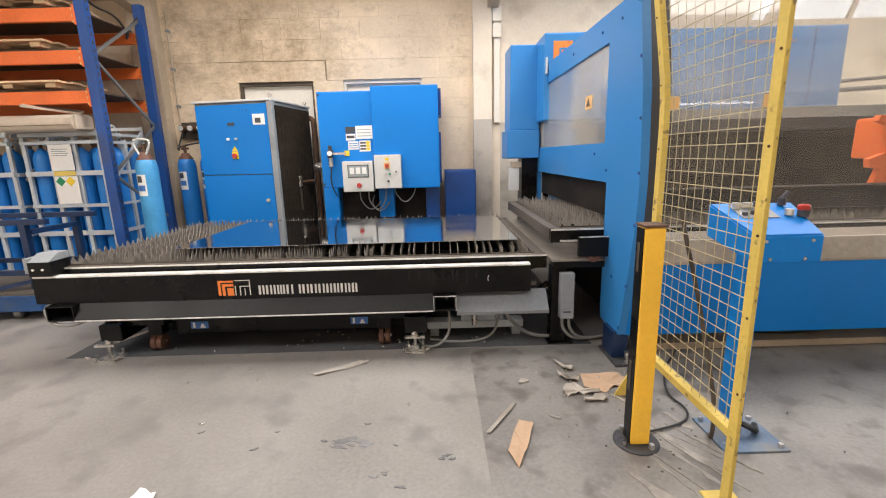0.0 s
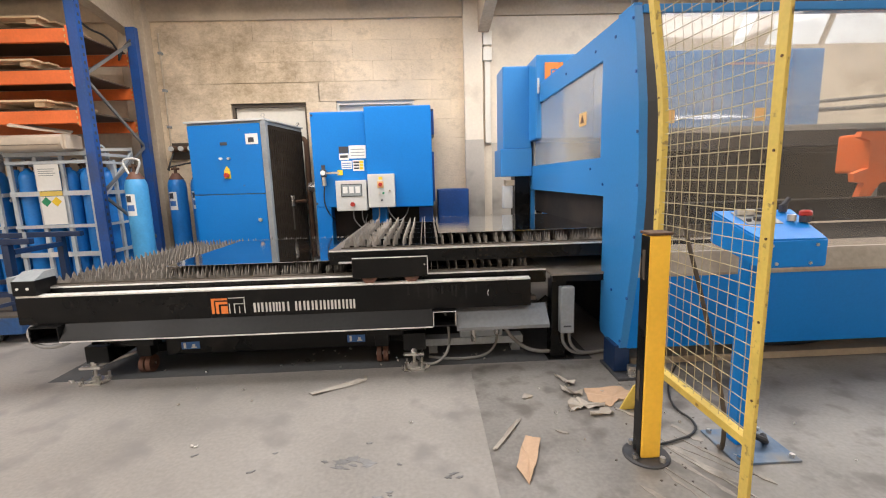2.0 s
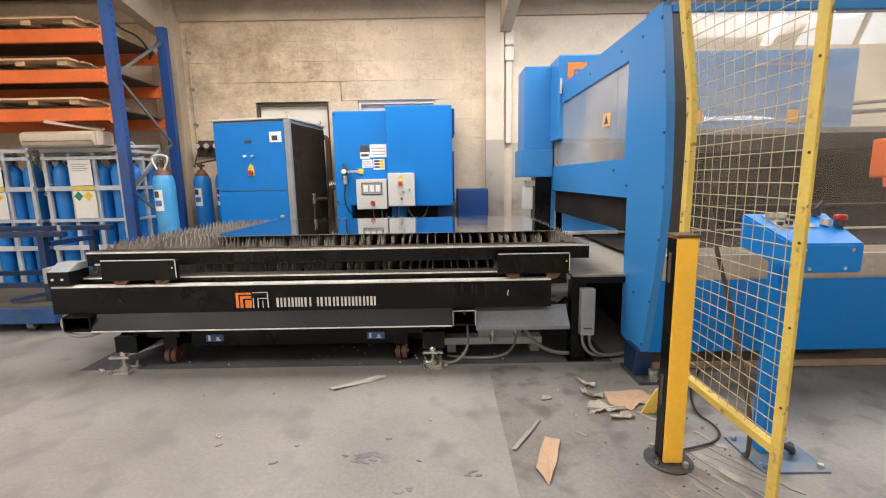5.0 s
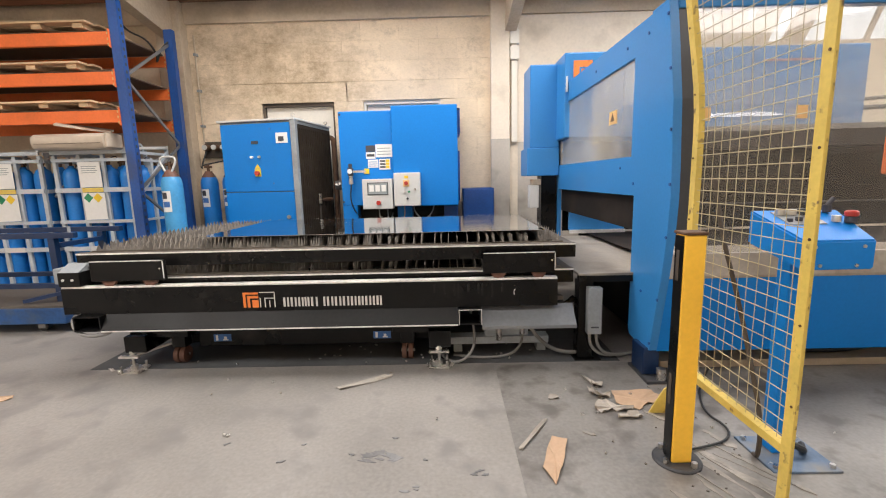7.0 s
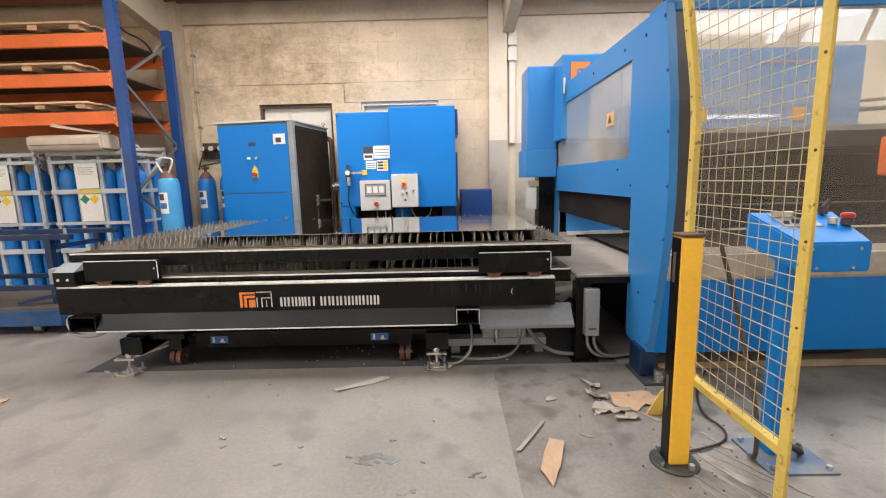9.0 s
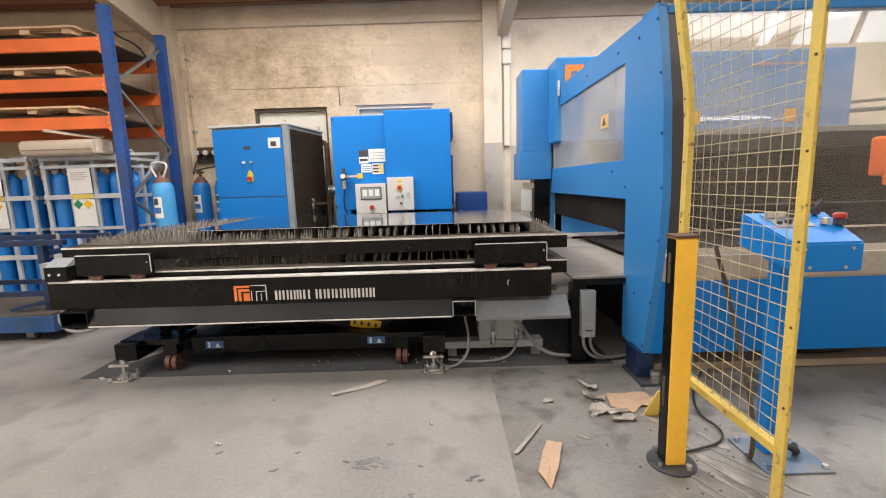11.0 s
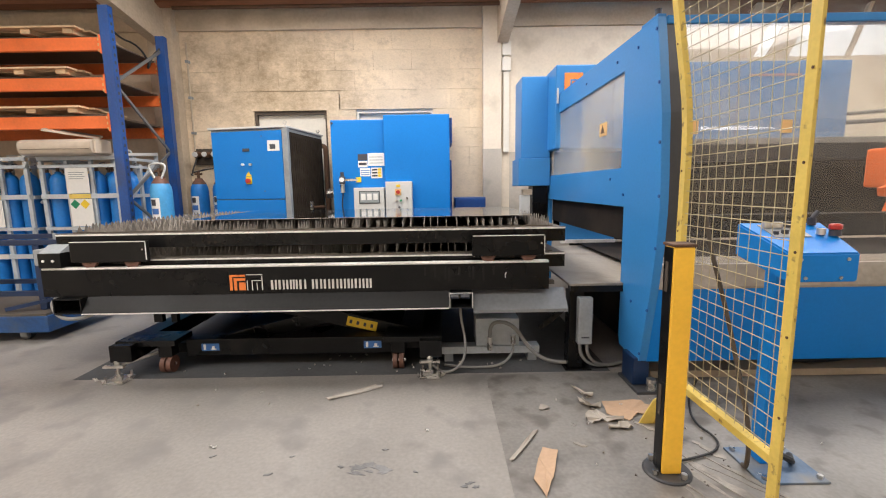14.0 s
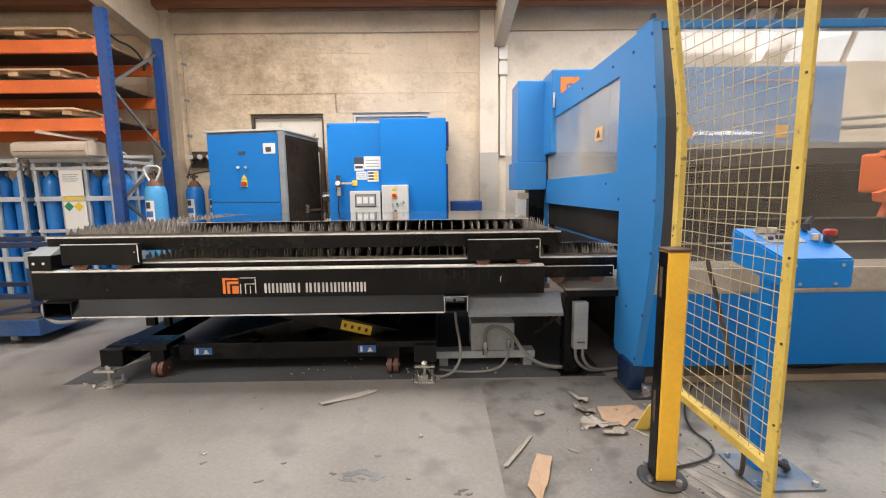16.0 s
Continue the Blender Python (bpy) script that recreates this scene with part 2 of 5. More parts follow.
def boxes(*rows, bevel=0.0):
    bm = bmesh.new()
    for r in rows:
        box(bm, *r, bevel=bevel)
    return bm


def tube(bm, a, b, r0, r1=None, seg=12):
    a, b = Vector(a), Vector(b)
    d = b - a
    m = Matrix.Translation((a + b) / 2) @ d.to_track_quat('Z', 'Y').to_matrix().to_4x4()
    bmesh.ops.create_cone(bm, cap_ends=True, segments=seg, radius1=r0, radius2=r0 if r1 is None else r1, depth=d.length, matrix=m)
    return bm


def tubes(*rows, seg=12):
    bm = bmesh.new()
    for r in rows:
        tube(bm, *r, seg=seg)
    return bm


def bar(bm, a, b, w, h, roll=0.0):
    """A square bar from a to b, w by h."""
    a, b = Vector(a), Vector(b)
    d = b - a
    m = Matrix.Translation((a + b) / 2) @ d.to_track_quat('Z', 'Y').to_matrix().to_4x4() @ Matrix.Rotation(roll, 4, 'Z')
    r = bmesh.ops.create_cube(bm, size=1.0)
    for v in r["verts"]:
        v.co = m @ Vector((v.co.x * w, v.co.y * h, v.co.z * d.length))
    return bm


def prism(bm, pts, axis, a, b):
    """A polygon in the two other axes, pushed from a to b along axis."""
    def at(p, q):
        return {"x": (q, p[0], p[1]), "y": (p[0], q, p[1]), "z": (p[0], p[1], q)}[axis]
    v0, v1 = [bm.verts.new(at(p, a)) for p in pts], [bm.verts.new(at(p, b)) for p in pts]
    n = len(pts)
    bm.faces.new(v0)
    bm.faces.new(v1[::-1])
    for i in range(n):
        bm.faces.new((v0[i], v1[i], v1[(i + 1) % n], v0[(i + 1) % n]))
    bmesh.ops.recalc_face_normals(bm, faces=bm.faces[:])
    return bm


def lathe(bm, prof, cx, cy, seg=20):
    """Rings of (radius, z) about an upright axis."""
    rings = []
    for r, z in prof:
        rings.append([bm.verts.new((cx + r * math.cos(2 * math.pi * i / seg), cy + r * math.sin(2 * math.pi * i / seg), z)) for i in range(seg)])
    for p, q in zip(rings, rings[1:]):
        for i in range(seg):
            bm.faces.new((p[i], p[(i + 1) % seg], q[(i + 1) % seg], q[i]))
    bm.faces.new(rings[0][::-1])
    bm.faces.new(rings[-1])
    return bm


def sweep(bm, pts, r, seg=8, rounds=3):
    """A hose through the points, smoothed."""
    p = [Vector(q) for q in pts]
    for _ in range(rounds):
        q = [p[0]]
        for a, b in zip(p, p[1:]):
            q += [a * 0.75 + b * 0.25, a * 0.25 + b * 0.75]
        p = q + [p[-1]]
    rings, up = [], Vector((0.13, 0.31, 0.94))
    for i, c in enumerate(p):
        d = (p[min(i + 1, len(p) - 1)] - p[max(i - 1, 0)]).normalized()
        u = d.cross(up)
        u = u.normalized() if u.length > 1e-4 else Vector((1, 0, 0))
        w = d.cross(u)
        rings.append([bm.verts.new(c + r * (u * math.cos(2 * math.pi * k / seg) + w * math.sin(2 * math.pi * k / seg))) for k in range(seg)])
    for a, b in zip(rings, rings[1:]):
        for k in range(seg):
            bm.faces.new((a[k], a[(k + 1) % seg], b[(k + 1) % seg], b[k]))
    bm.faces.new(rings[0][::-1])
    bm.faces.new(rings[-1])
    return bm


def mesh_of(name, bm, material, smooth=False):
    bmesh.ops.recalc_face_normals(bm, faces=bm.faces[:])
    me = bpy.data.meshes.new(name)
    bm.to_mesh(me)
    bm.free()
    me.materials.append(material)
    if smooth:
        me.shade_smooth()
        me.set_sharp_from_angle(angle=radians(40))
    return me


def solo(name, bm, material, label, category, group="", kind="", smooth=False):
    return tagged(new(name, mesh_of(name, bm, material, smooth)), label, category, group, kind)


def thing(name, label, category, group="", at=(0, 0, 0), kind=""):
    e = new(name)
    e.empty_display_size = 0.1
    e.location = at
    return tagged(e, label, category, group, kind)


def part(name, bm, material, parent, label="", smooth=False):
    """One mesh under a thing; bm is in the world's metres, its thing stands unturned."""
    root = parent
    shift = Vector((0, 0, 0))
    while root:
        shift += Vector(root.location)
        root = root.parent
    for v in bm.verts:
        v.co -= shift
    ob = new(name, mesh_of(name, bm, material, smooth))
    ob.parent = parent
    return tagged(ob, label) if label else ob


def share(name, me, parent, loc=(0, 0, 0), label=""):
    ob = new(name, me)
    ob.parent = parent
    ob.location = loc
    return tagged(ob, label) if label else ob


# ---- the hall ----
WY = 3.3          # face of the back wall
HALL = (-8.0, 8.5, -7.0)

floor = solo("floor", boxes((HALL[0], HALL[1], HALL[2], WY + 0.3, -0.2, 0.0)), M_FLOOR, "worn light grey concrete hall floor with dark stains", "floor", kind="structure")
slab = solo("floor_repair", boxes((0.40, 3.2, -1.6, -0.03, -0.02, 0.0015)), M_SLAB, "slightly darker repaired concrete strip of the floor", "floor", kind="structure")

# openings in the back wall: two closed doors
DOORS = [(-2.325, -1.360, 2.24), (-0.970, 0.048, 2.245)]
wall = solo("wall_north", boxes((-8, -3.4, WY, WY + 0.25, 0, 3.24), (-3.4, DOORS[0][0], WY + 0.012, WY + 0.25, 0, 3.24), (DOORS[0][1], DOORS[1][0], WY + 0.012, WY + 0.25, 0, 3.24),
            (DOORS[1][1], 0.75, WY + 0.012, WY + 0.25, 0, 3.24), (DOORS[0][0], DOORS[0][1], WY + 0.012, WY + 0.25, DOORS[0][2], 3.24),
            (DOORS[1][0], DOORS[1][1], WY + 0.012, WY + 0.25, DOORS[1][2], 3.24), (0.75, 4.0, WY + 0.004, WY + 0.25, 0, 3.6),
            (4.0, 8.5, WY + 0.004, WY + 0.25, 0, 2.80)), M_MORTAR, "dirty beige painted concrete block wall", "wall", kind="structure")
plain = solo("wall_plaster", boxes((0.95, 4.0, WY - 0.01, WY + 0.002, 0, 3.24), (4.0, 8.5, WY - 0.01, WY + 0.002, 0, 2.80)), M_WALL, "smooth beige plastered wall beside the column", "wall", kind="structure")
solo("wall_dado", boxes((1.065, 4.0, WY - 0.016, WY - 0.011, 0, 1.66)), M_DADO, "grey painted lower band of the wall", "wall", kind="structure")
for i, (x0, x1, zt) in enumerate(DOORS):
    d = solo("door_%d" % (i + 1), boxes((x0, x1, WY + 0.09, WY + 0.13, 0, zt - 0.03), bevel=0.004), M_WHITE, "closed plain off-white door panel in the block wall", "door", kind="structure")
    part("door_frame", boxes((x0, x1, WY + 0.03, WY + 0.09, zt - 0.045, zt - 0.001), (x0, x0 + 0.03, WY + 0.03, WY + 0.09, 0, zt - 0.045), (x1 - 0.03, x1, WY + 0.03, WY + 0.09, 0, zt - 0.045)), M_BRONZE if i == 0 else M_WHITE, d, "painted door frame")
    part("lintel", boxes((x0 - 0.22, x1 + 0.18, WY - 0.0045, WY + 0.03, zt, zt + 0.243)), M_BLOCK, d, "cast concrete lintel")
solo("ring_beam", boxes((-8, 0.70, WY - 0.05, WY + 0.25, 3.24, 3.60), (0.95, 4.0, WY - 0.03, WY + 0.25, 3.25, 3.60), bevel=0.006), M_CONC, "beige concrete ring beam on top of the wall", "beam", kind="structure")
col = solo("column", boxes((0.705, 0.945, WY - 0.10, WY + 0.2, 0, 3.6), bevel=0.008), M_WALL, "beige plastered concrete column in the wall", "column", kind="structure")
part("column_dado", boxes((0.702, 0.948, WY - 0.104, WY - 0.05, 0, 1.70)), M_DADO, col, "grey painted lower part")
col2 = solo("column", boxes((-3.54, -3.22, WY - 0.16, WY + 0.2, 0, 3.5), bevel=0.008), M_CONC, "beige concrete corner column behind the rack", "column", kind="structure")
for x in (0.96, -3.38):
    bm = bmesh.new()
    prism(bm, [(WY - 0.02, 3.02), (WY - 0.25, 3.05), (-6.9, 4.85), (-6.9, 5.35), (WY - 0.02, roof_z(WY))], "x", x - 0.07, x + 0.07)
    solo("roof_rafter", bm, M_CONC, "sloping beige concrete roof rafter resting on the column", "rafter", kind="structure")

# roof with open skylights, assumed and out of view
xs = sorted({HALL[0], HALL[1]} | {c[0] + s * SKY_X / 2 for c in SKYLIGHTS for s in (-1, 1)})
ys = sorted({HALL[2], WY + 0.3} | {c[1] + s * SKY_Y / 2 for c in SKYLIGHTS for s in (-1, 1)})
bm = bmesh.new()
for xa, xb in zip(xs, xs[1:]):
    for ya, yb in zip(ys, ys[1:]):
        cx, cy = (xa + xb) / 2, (ya + yb) / 2
        if any(abs(cx - a) < SKY_X / 2 and abs(cy - b) < SKY_Y / 2 for a, b in SKYLIGHTS):
            continue
        prism(bm, [(ya, roof_z(ya)), (yb, roof_z(yb)), (yb, roof_z(yb) + 0.12), (ya, roof_z(ya) + 0.12)], "x", xa, xb)
solo("ceiling", bm, M_ROOF, "dark brown boarded roof underside with assumed skylights out of view", "ceiling", kind="structure")
for y, w in ((3.05, 0.10), (2.58, 0.12), (2.15, 0.10), (-1.5, 0.12)):
    bm = bmesh.new()
    z = roof_z(y)
    prism(bm, [(y - w / 2, z - 0.10 + 0.02), (y + w / 2, z - 0.12 + 0.01), (y + w / 2, z - 0.01), (y - w / 2, z + 0.01)], "x", -8, 8.4)
    solo("roof_purlin", bm, M_PURLIN, "red-brown timber roof purlin", "purlin", "roof purlins", kind="structure")
bm = bmesh.new()
tube(bm, (-3.1, 3.0, 3.42), (0.9, 3.0, 3.42), 0.022)
solo("roof_pipe", bm, M_RUST, "thin rusty pipe under the roof", "pipe", kind="structure")

# closing walls round the hall
solo("wall_west", boxes((-8.2, -8, HALL[2], WY + 0.3, 0, 6)), M_WALL, "beige plastered side wall", "wall", kind="structure")
solo("wall_east", boxes((8.5, 8.7, HALL[2], WY + 0.3, 0, 6)), M_WALL, "beige plastered side wall", "wall", kind="structure")
solo("wall_south", boxes((-8.2, 8.7, HALL[2] - 0.2, HALL[2], 0, 6.2)), M_WALL, "beige plastered wall", "wall", kind="structure")

# high glazing beyond the machine
win = thing("window_1", "high strip of bright glazing with slanting glazing bars", "window", at=(6.3, WY + 0.1, 2.80), kind="structure")
part("window_frame", boxes((4.0, 8.5, WY + 0.05, WY + 0.15, 2.80, 2.85), (4.0, 8.5, WY + 0.05, WY + 0.15, 3.66, 3.72)), M_WALL, win)
part("pane", boxes((4.0, 8.5, WY + 0.095, WY + 0.101, 2.85, 3.66)), M_PANE, win).visible_shadow = False
for a, b, w in ((4.11, 4.53, 0.34), (4.60, 5.02, 0.28), (5.55, 5.85, 0.05), (6.7, 7.0, 0.05)):
    bm = bmesh.new()
    prism(bm, [(a - w / 2, 2.84), (a + w / 2, 2.84), (b + w / 2, 3.67), (b - w / 2, 3.67)], "y", WY + 0.03, WY + 0.08)
    part("glazing_bar", bm, M_WALL, win)
glow = bpy.data.materials.new("bright_sky")
glow.use_nodes = True
gb = glow.node_tree.nodes["Principled BSDF"]
gb.inputs["Base Color"].default_value = (0.8, 0.85, 0.9, 1)
gb.inputs["Emission Color"].default_value = (0.93, 0.96, 1.0, 1)
gb.inputs["Emission Strength"].default_value = 1.7
solo("backdrop", boxes((3.0, 10.5, 4.6, 4.62, 2.0, 5.5)), glow, "bright overcast sky beyond the glazing", "sky", kind="structure")

# conduit on the column
cd = thing("wall_conduit", "vertical beige plastic cable trunking with two junction boxes", "conduit", at=(1.01, WY - 0.05, 1.8))
part("trunking", boxes((0.975, 1.05, WY - 0.06, WY - 0.011, 1.66, 3.2), bevel=0.004), M_WHITE, cd)
part("junction_box", boxes((0.955, 1.07, WY - 0.09, WY - 0.012, 2.88, 3.05), bevel=0.008), M_WHITE, cd)
part("junction_box", boxes((0.955, 1.07, WY - 0.09, WY - 0.012, 2.69, 2.85), bevel=0.008), M_WHITE, cd)
wp = thing("wall_pipe", "thin painted gas pipe running up the wall with clips", "pipe", at=(-3.12, WY - 0.04, 1.6))
part("pipe", tubes(((-3.12, WY - 0.04, 1.62), (-3.12, WY - 0.04, 3.1), 0.011)), M_CONC, wp)
for z in (1.95, 2.4, 2.85):
    part("clip", boxes((-3.14, -3.10, WY - 0.06, WY + 0.001, z, z + 0.03)), M_GREYP, wp)

# ---- chiller cabinet ----


def eye_bolt(parent, x, y, z):
    bm = tubes(((x, y, z), (x, y, z + 0.02), 0.01))

    sweep(bm, [(x + 0.018 * math.cos(k * math.pi / 4), y, z + 0.035 + 0.018 * math.sin(k * math.pi / 4)) for k in range(9)], 0.005, 6, 1)
    part("eye_bolt", bm, M_CHROME, parent)


c1 = thing("chiller_cabinet", "tall blue chiller cabinet with dusty brown side grille on the floor", "cabinet", at=(-1.56, 2.2, 0))
Y1 = 2.2
part("body", boxes((-2.33, -1.56, Y1 + 0.012, 3.0, 0.06, 1.84), bevel=0.006), M_GREYP, c1)
part("upper_door", boxes((-2.315, -1.60, Y1 - 0.012, Y1 + 0.011, 1.085, 1.815), bevel=0.004), M_BLUE, c1, "blue door panel with switches")
part("lower_door", boxes((-2.315, -1.60, Y1 - 0.012, Y1 + 0.011, 0.09, 1.075), bevel=0.004), M_BLUE, c1, "blue lower door panel")
part("top_cover", boxes((-2.345, -1.545, Y1 - 0.02, 3.01, 1.84, 1.862), bevel=0.005), M_GREYL, c1)
part("side_panel", boxes((-1.559, -1.548, Y1 + 0.06, 2.97, 0.1, 1.80)), M_GRILLE, c1, "dusty brown side grille")
for k in range(16):
    part("grille_slat", boxes((-1.549, -1.541, Y1 + 0.08 + k * 0.042, Y1 + 0.10 + k * 0.042, 0.14, 1.76)), M_GRILLE, c1)
part("corner_post", boxes((-1.595, -1.542, Y1 - 0.016, Y1 + 0.03, 0.0, 1.842), bevel=0.004), M_GREYP, c1)
for x, y in ((-1.58, Y1 + 0.03), (-1.58, 2.95)):
    eye_bolt(c1, x, y, 1.862)
yy = Y1 - 0.012
part("paper_label", boxes((-1.745, -1.625, yy - 0.003, yy, 1.60, 1.71)), M_PAPER, c1)
part("label_print", boxes((-1.72, -1.665, yy - 0.005, yy - 0.003, 1.62, 1.67)), M_INK, c1)
part("display", boxes((-2.00, -1.93, yy - 0.006, yy, 1.60, 1.632), bevel=0.002), M_INK, c1)
part("indicator_lamp", tubes(((-2.005, yy - 0.02, 1.46), (-2.005, yy, 1.46), 0.014)), M_PAPER, c1)
part("push_button", tubes(((-1.925, yy - 0.02, 1.46), (-1.925, yy, 1.46), 0.014)), M_CHROME, c1)
part("switch_plate", boxes((-1.985, -1.925, yy - 0.008, yy, 1.25, 1.33), bevel=0.002), M_YLAB, c1)
part("rotary_switch", tubes(((-1.955, yy - 0.03, 1.285), (-1.955, yy - 0.008, 1.285), 0.024)), M_RED, c1)
bm = bmesh.new()
prism(bm, [(-1.985, 1.335), (-1.925, 1.335), (-1.955, 1.385)], "y", yy - 0.003, yy)
part("warning_label", bm, M_YLAB, c1)
for x, z in ((-1.80, 1.755), (-1.80, 1.17)):
    part("lock", tubes(((x, yy - 0.006, z), (x, yy, z), 0.01)), M_LBLUE, c1)
part("lock", tubes(((-1.67, yy - 0.012, 0.80), (-1.67, yy, 0.80), 0.02)), M_CHROME, c1)

c1.rotation_euler = (0, 0, radians(-10))
c1.scale = (1.19, 1.12, 1.02)

# ---- filter cabinet ----
c2 = thing("fume_filter_cabinet", "large bright blue extraction cabinet with two control boxes", "cabinet", at=(-0.4, 2.9, 0))
Y2 = 2.52
part("body", boxes((-1.11, -0.45, Y2 + 0.02, 3.2, 0.92, 2.03), (-1.11, -0.93, Y2 + 0.02, 3.2, 0.0, 0.92), bevel=0.006), M_BLUE, c2)
part("left_door", boxes((-1.105, -0.49, Y2, Y2 + 0.019, 0.93, 2.02), bevel=0.005), M_BLUE, c2)
part("side_leg", boxes((-1.105, -0.935, Y2, Y2 + 0.019, 0.02, 0.925), bevel=0.004), M_BLUE, c2)
part("front_housing", boxes((-0.485, 0.275, Y2 - 0.06, 3.2, 0.905, 2.07), bevel=0.012), M_BLUE, c2)
part("side_leg", boxes((0.10, 0.27, Y2 + 0.15, 3.18, 0.0, 0.903), bevel=0.004), M_BLUED, c2)
part("hopper", boxes((-0.46, -0.28, Y2 + 0.04, 2.9, 0.55, 0.90), bevel=0.01), M_BLUE, c2)
# near-black box filling the space between the legs
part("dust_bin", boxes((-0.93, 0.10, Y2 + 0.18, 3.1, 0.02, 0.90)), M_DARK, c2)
part("hinge_flange", boxes((0.276, 0.31, Y2 + 0.1, 3.1, 1.75, 2.05), (0.276, 0.30, Y2 + 0.1, 3.1, 0.95, 1.55), bevel=0.004), M_BLUED, c2)
for x, z in ((-1.085, 1.99), (0.29, 2.02), (-1.09, 0.97)):
    part("bolt", tubes(((x, Y2 - 0.012, z), (x, Y2 + 0.02, z), 0.012)), M_INK, c2)
yl = Y2
part("label_sheet", boxes((-0.80, -0.69, yl - 0.003, yl - 0.0005, 1.555, 1.63)), M_INK, c2)
part("label_sheet", boxes((-0.685, -0.492, yl - 0.003, yl - 0.0005, 1.49, 1.64)), M_PAPER, c2)
part("label_sheet", boxes((-0.80, -0.69, yl - 0.003, yl - 0.0005, 1.475, 1.55)), M_PAPER, c2)
part("label_sheet", boxes((-0.78, -0.66, yl - 0.003, yl - 0.0005, 1.37, 1.465)), M_PAPER, c2)
part("label_sheet", boxes((-0.65, -0.52, yl - 0.004, yl - 0.0005, 1.345, 1.47)), M_PAPER, c2)
for k in range(3):
    part("label_print", boxes((-0.64, -0.575, yl - 0.006, yl - 0.004, 1.365 + k * 0.035, 1.385 + k * 0.035)), M_INK, c2)
    part("label_print", boxes((-0.57, -0.53, yl - 0.006, yl - 0.004, 1.36 + k * 0.036, 1.39 + k * 0.036)), M_YLAB, c2)
    part("label_print", boxes((-0.665, -0.51, yl - 0.0045, yl - 0.003, 1.52 + k * 0.035, 1.528 + k * 0.035)), M_SCREEN, c2)
    part("label_print", boxes((-0.77, -0.67, yl - 0.0045, yl - 0.003, 1.385 + k * 0.024, 1.393 + k * 0.024)), M_LBLUE, c2)
part("label_print", boxes((-0.79, -0.70, yl - 0.0045, yl - 0.003, 1.50, 1.53)), M_INK, c2)

ctl = part("control_box", boxes((-0.835, -0.487, Y2 - 0.16, Y2 - 0.001, 0.885, 1.235), bevel=0.008), M_GREYL, c2, "light grey control box with a display")
yb = Y2 - 0.16
part("display_bezel", boxes((-0.775, -0.535, yb - 0.006, yb, 1.05, 1.195), bevel=0.003), M_RUBBER, ctl)
part("display", boxes((-0.765, -0.545, yb - 0.008, yb - 0.006, 1.06, 1.185)), M_SCREEN, ctl, "grey lit display")
for k in range(3):
    part("display_icon", boxes((-0.75 + k * 0.07, -0.70 + k * 0.07, yb - 0.010, yb - 0.008, 1.09, 1.165)), M_PAPER, ctl)
part("rotary_switch", tubes(((-0.65, yb - 0.03, 0.96), (-0.65, yb, 0.96), 0.026)), M_RED, ctl)
ct2 = part("switch_box", boxes((-0.47, -0.165, Y2 - 0.16, Y2 - 0.061, 0.915, 1.30), bevel=0.008), M_GREYL, c2, "light grey switch box")
part("switch_plate", boxes((-0.36, -0.29, yb - 0.006, yb, 1.14, 1.215)), M_OLAB, ct2)
part("rotary_switch", tubes(((-0.325, yb - 0.028, 1.178), (-0.325, yb - 0.006, 1.178), 0.023)), M_RED, ct2)
part("warning_label", boxes((-0.345, -0.30, yb - 0.003, yb, 1.235, 1.265)), M_YLAB, ct2)
for x, z, mm in ((-0.345, 1.08, M_CHROME), (-0.295, 1.08, M_GREEN), (-0.315, 1.0, M_INK), (-0.225, 1.105, M_CHROME)):
    part("push_button", tubes(((x, yb - 0.018, z), (x, yb, z), 0.013)), mm, ct2)
fr = part("air_regulator", boxes((-1.01, -0.95, Y2 - 0.09, Y2 - 0.03, 1.28, 1.37), bevel=0.008), M_INK, c2, "black air regulator with a gauge")
part("gauge", tubes(((-0.98, Y2 - 0.11, 1.33), (-0.98, Y2 - 0.09, 1.33), 0.028)), M_PAPER, fr)
part("bowl", tubes(((-0.98, Y2 - 0.06, 1.18), (-0.98, Y2 - 0.06, 1.28), 0.026)), M_CHROME, fr)
part("knob", tubes(((-0.98, Y2 - 0.06, 1.37), (-0.98, Y2 - 0.06, 1.42), 0.022)), M_INK, fr)
part("fitting", boxes((-0.95, -0.80, Y2 - 0.07, Y2 - 0.05, 1.315, 1.34)), M_CHROME, fr)
part("tag", boxes((-0.83, -0.77, Y2 - 0.012, Y2 - 0.001, 1.30, 1.36)), M_YLAB, c2)
part("hose", sweep(bmesh.new(), [(-0.98, Y2 - 0.05, 1.18), (-1.0, Y2 - 0.06, 1.0), (-0.96, Y2 - 0.03, 0.85), (-0.9, Y2 + 0.1, 0.75)], 0.008), M_CABLEB, c2)
for a, b in (((-0.66, 0.885), (-0.45, 0.72)), ((-0.56, 0.885), (-0.35, 0.70)), ((-0.36, 0.915), (-0.55, 0.72)), ((-0.25, 0.915), (-0.05, 0.80))):
    part("cable", sweep(bmesh.new(), [(a[0], Y2 - 0.08, a[1]), (a[0], Y2 - 0.08, b[1] + 0.05), ((a[0] + b[0]) / 2, Y2 - 0.05, b[1] - 0.08), (b[0], Y2 + 0.02, b[1]), (b[0] + 0.03, Y2 + 0.1, b[1] + 0.1)], 0.007), M_CABLE, c2)

sm = thing("small_blue_cabinet", "low dark blue steel cabinet against the wall", "cabinet", at=(0.5, 2.95, 0))
part("body", boxes((0.305, 0.69, 2.75, 3.19, 0.04, 1.075), bevel=0.008), M_BLUED, sm)
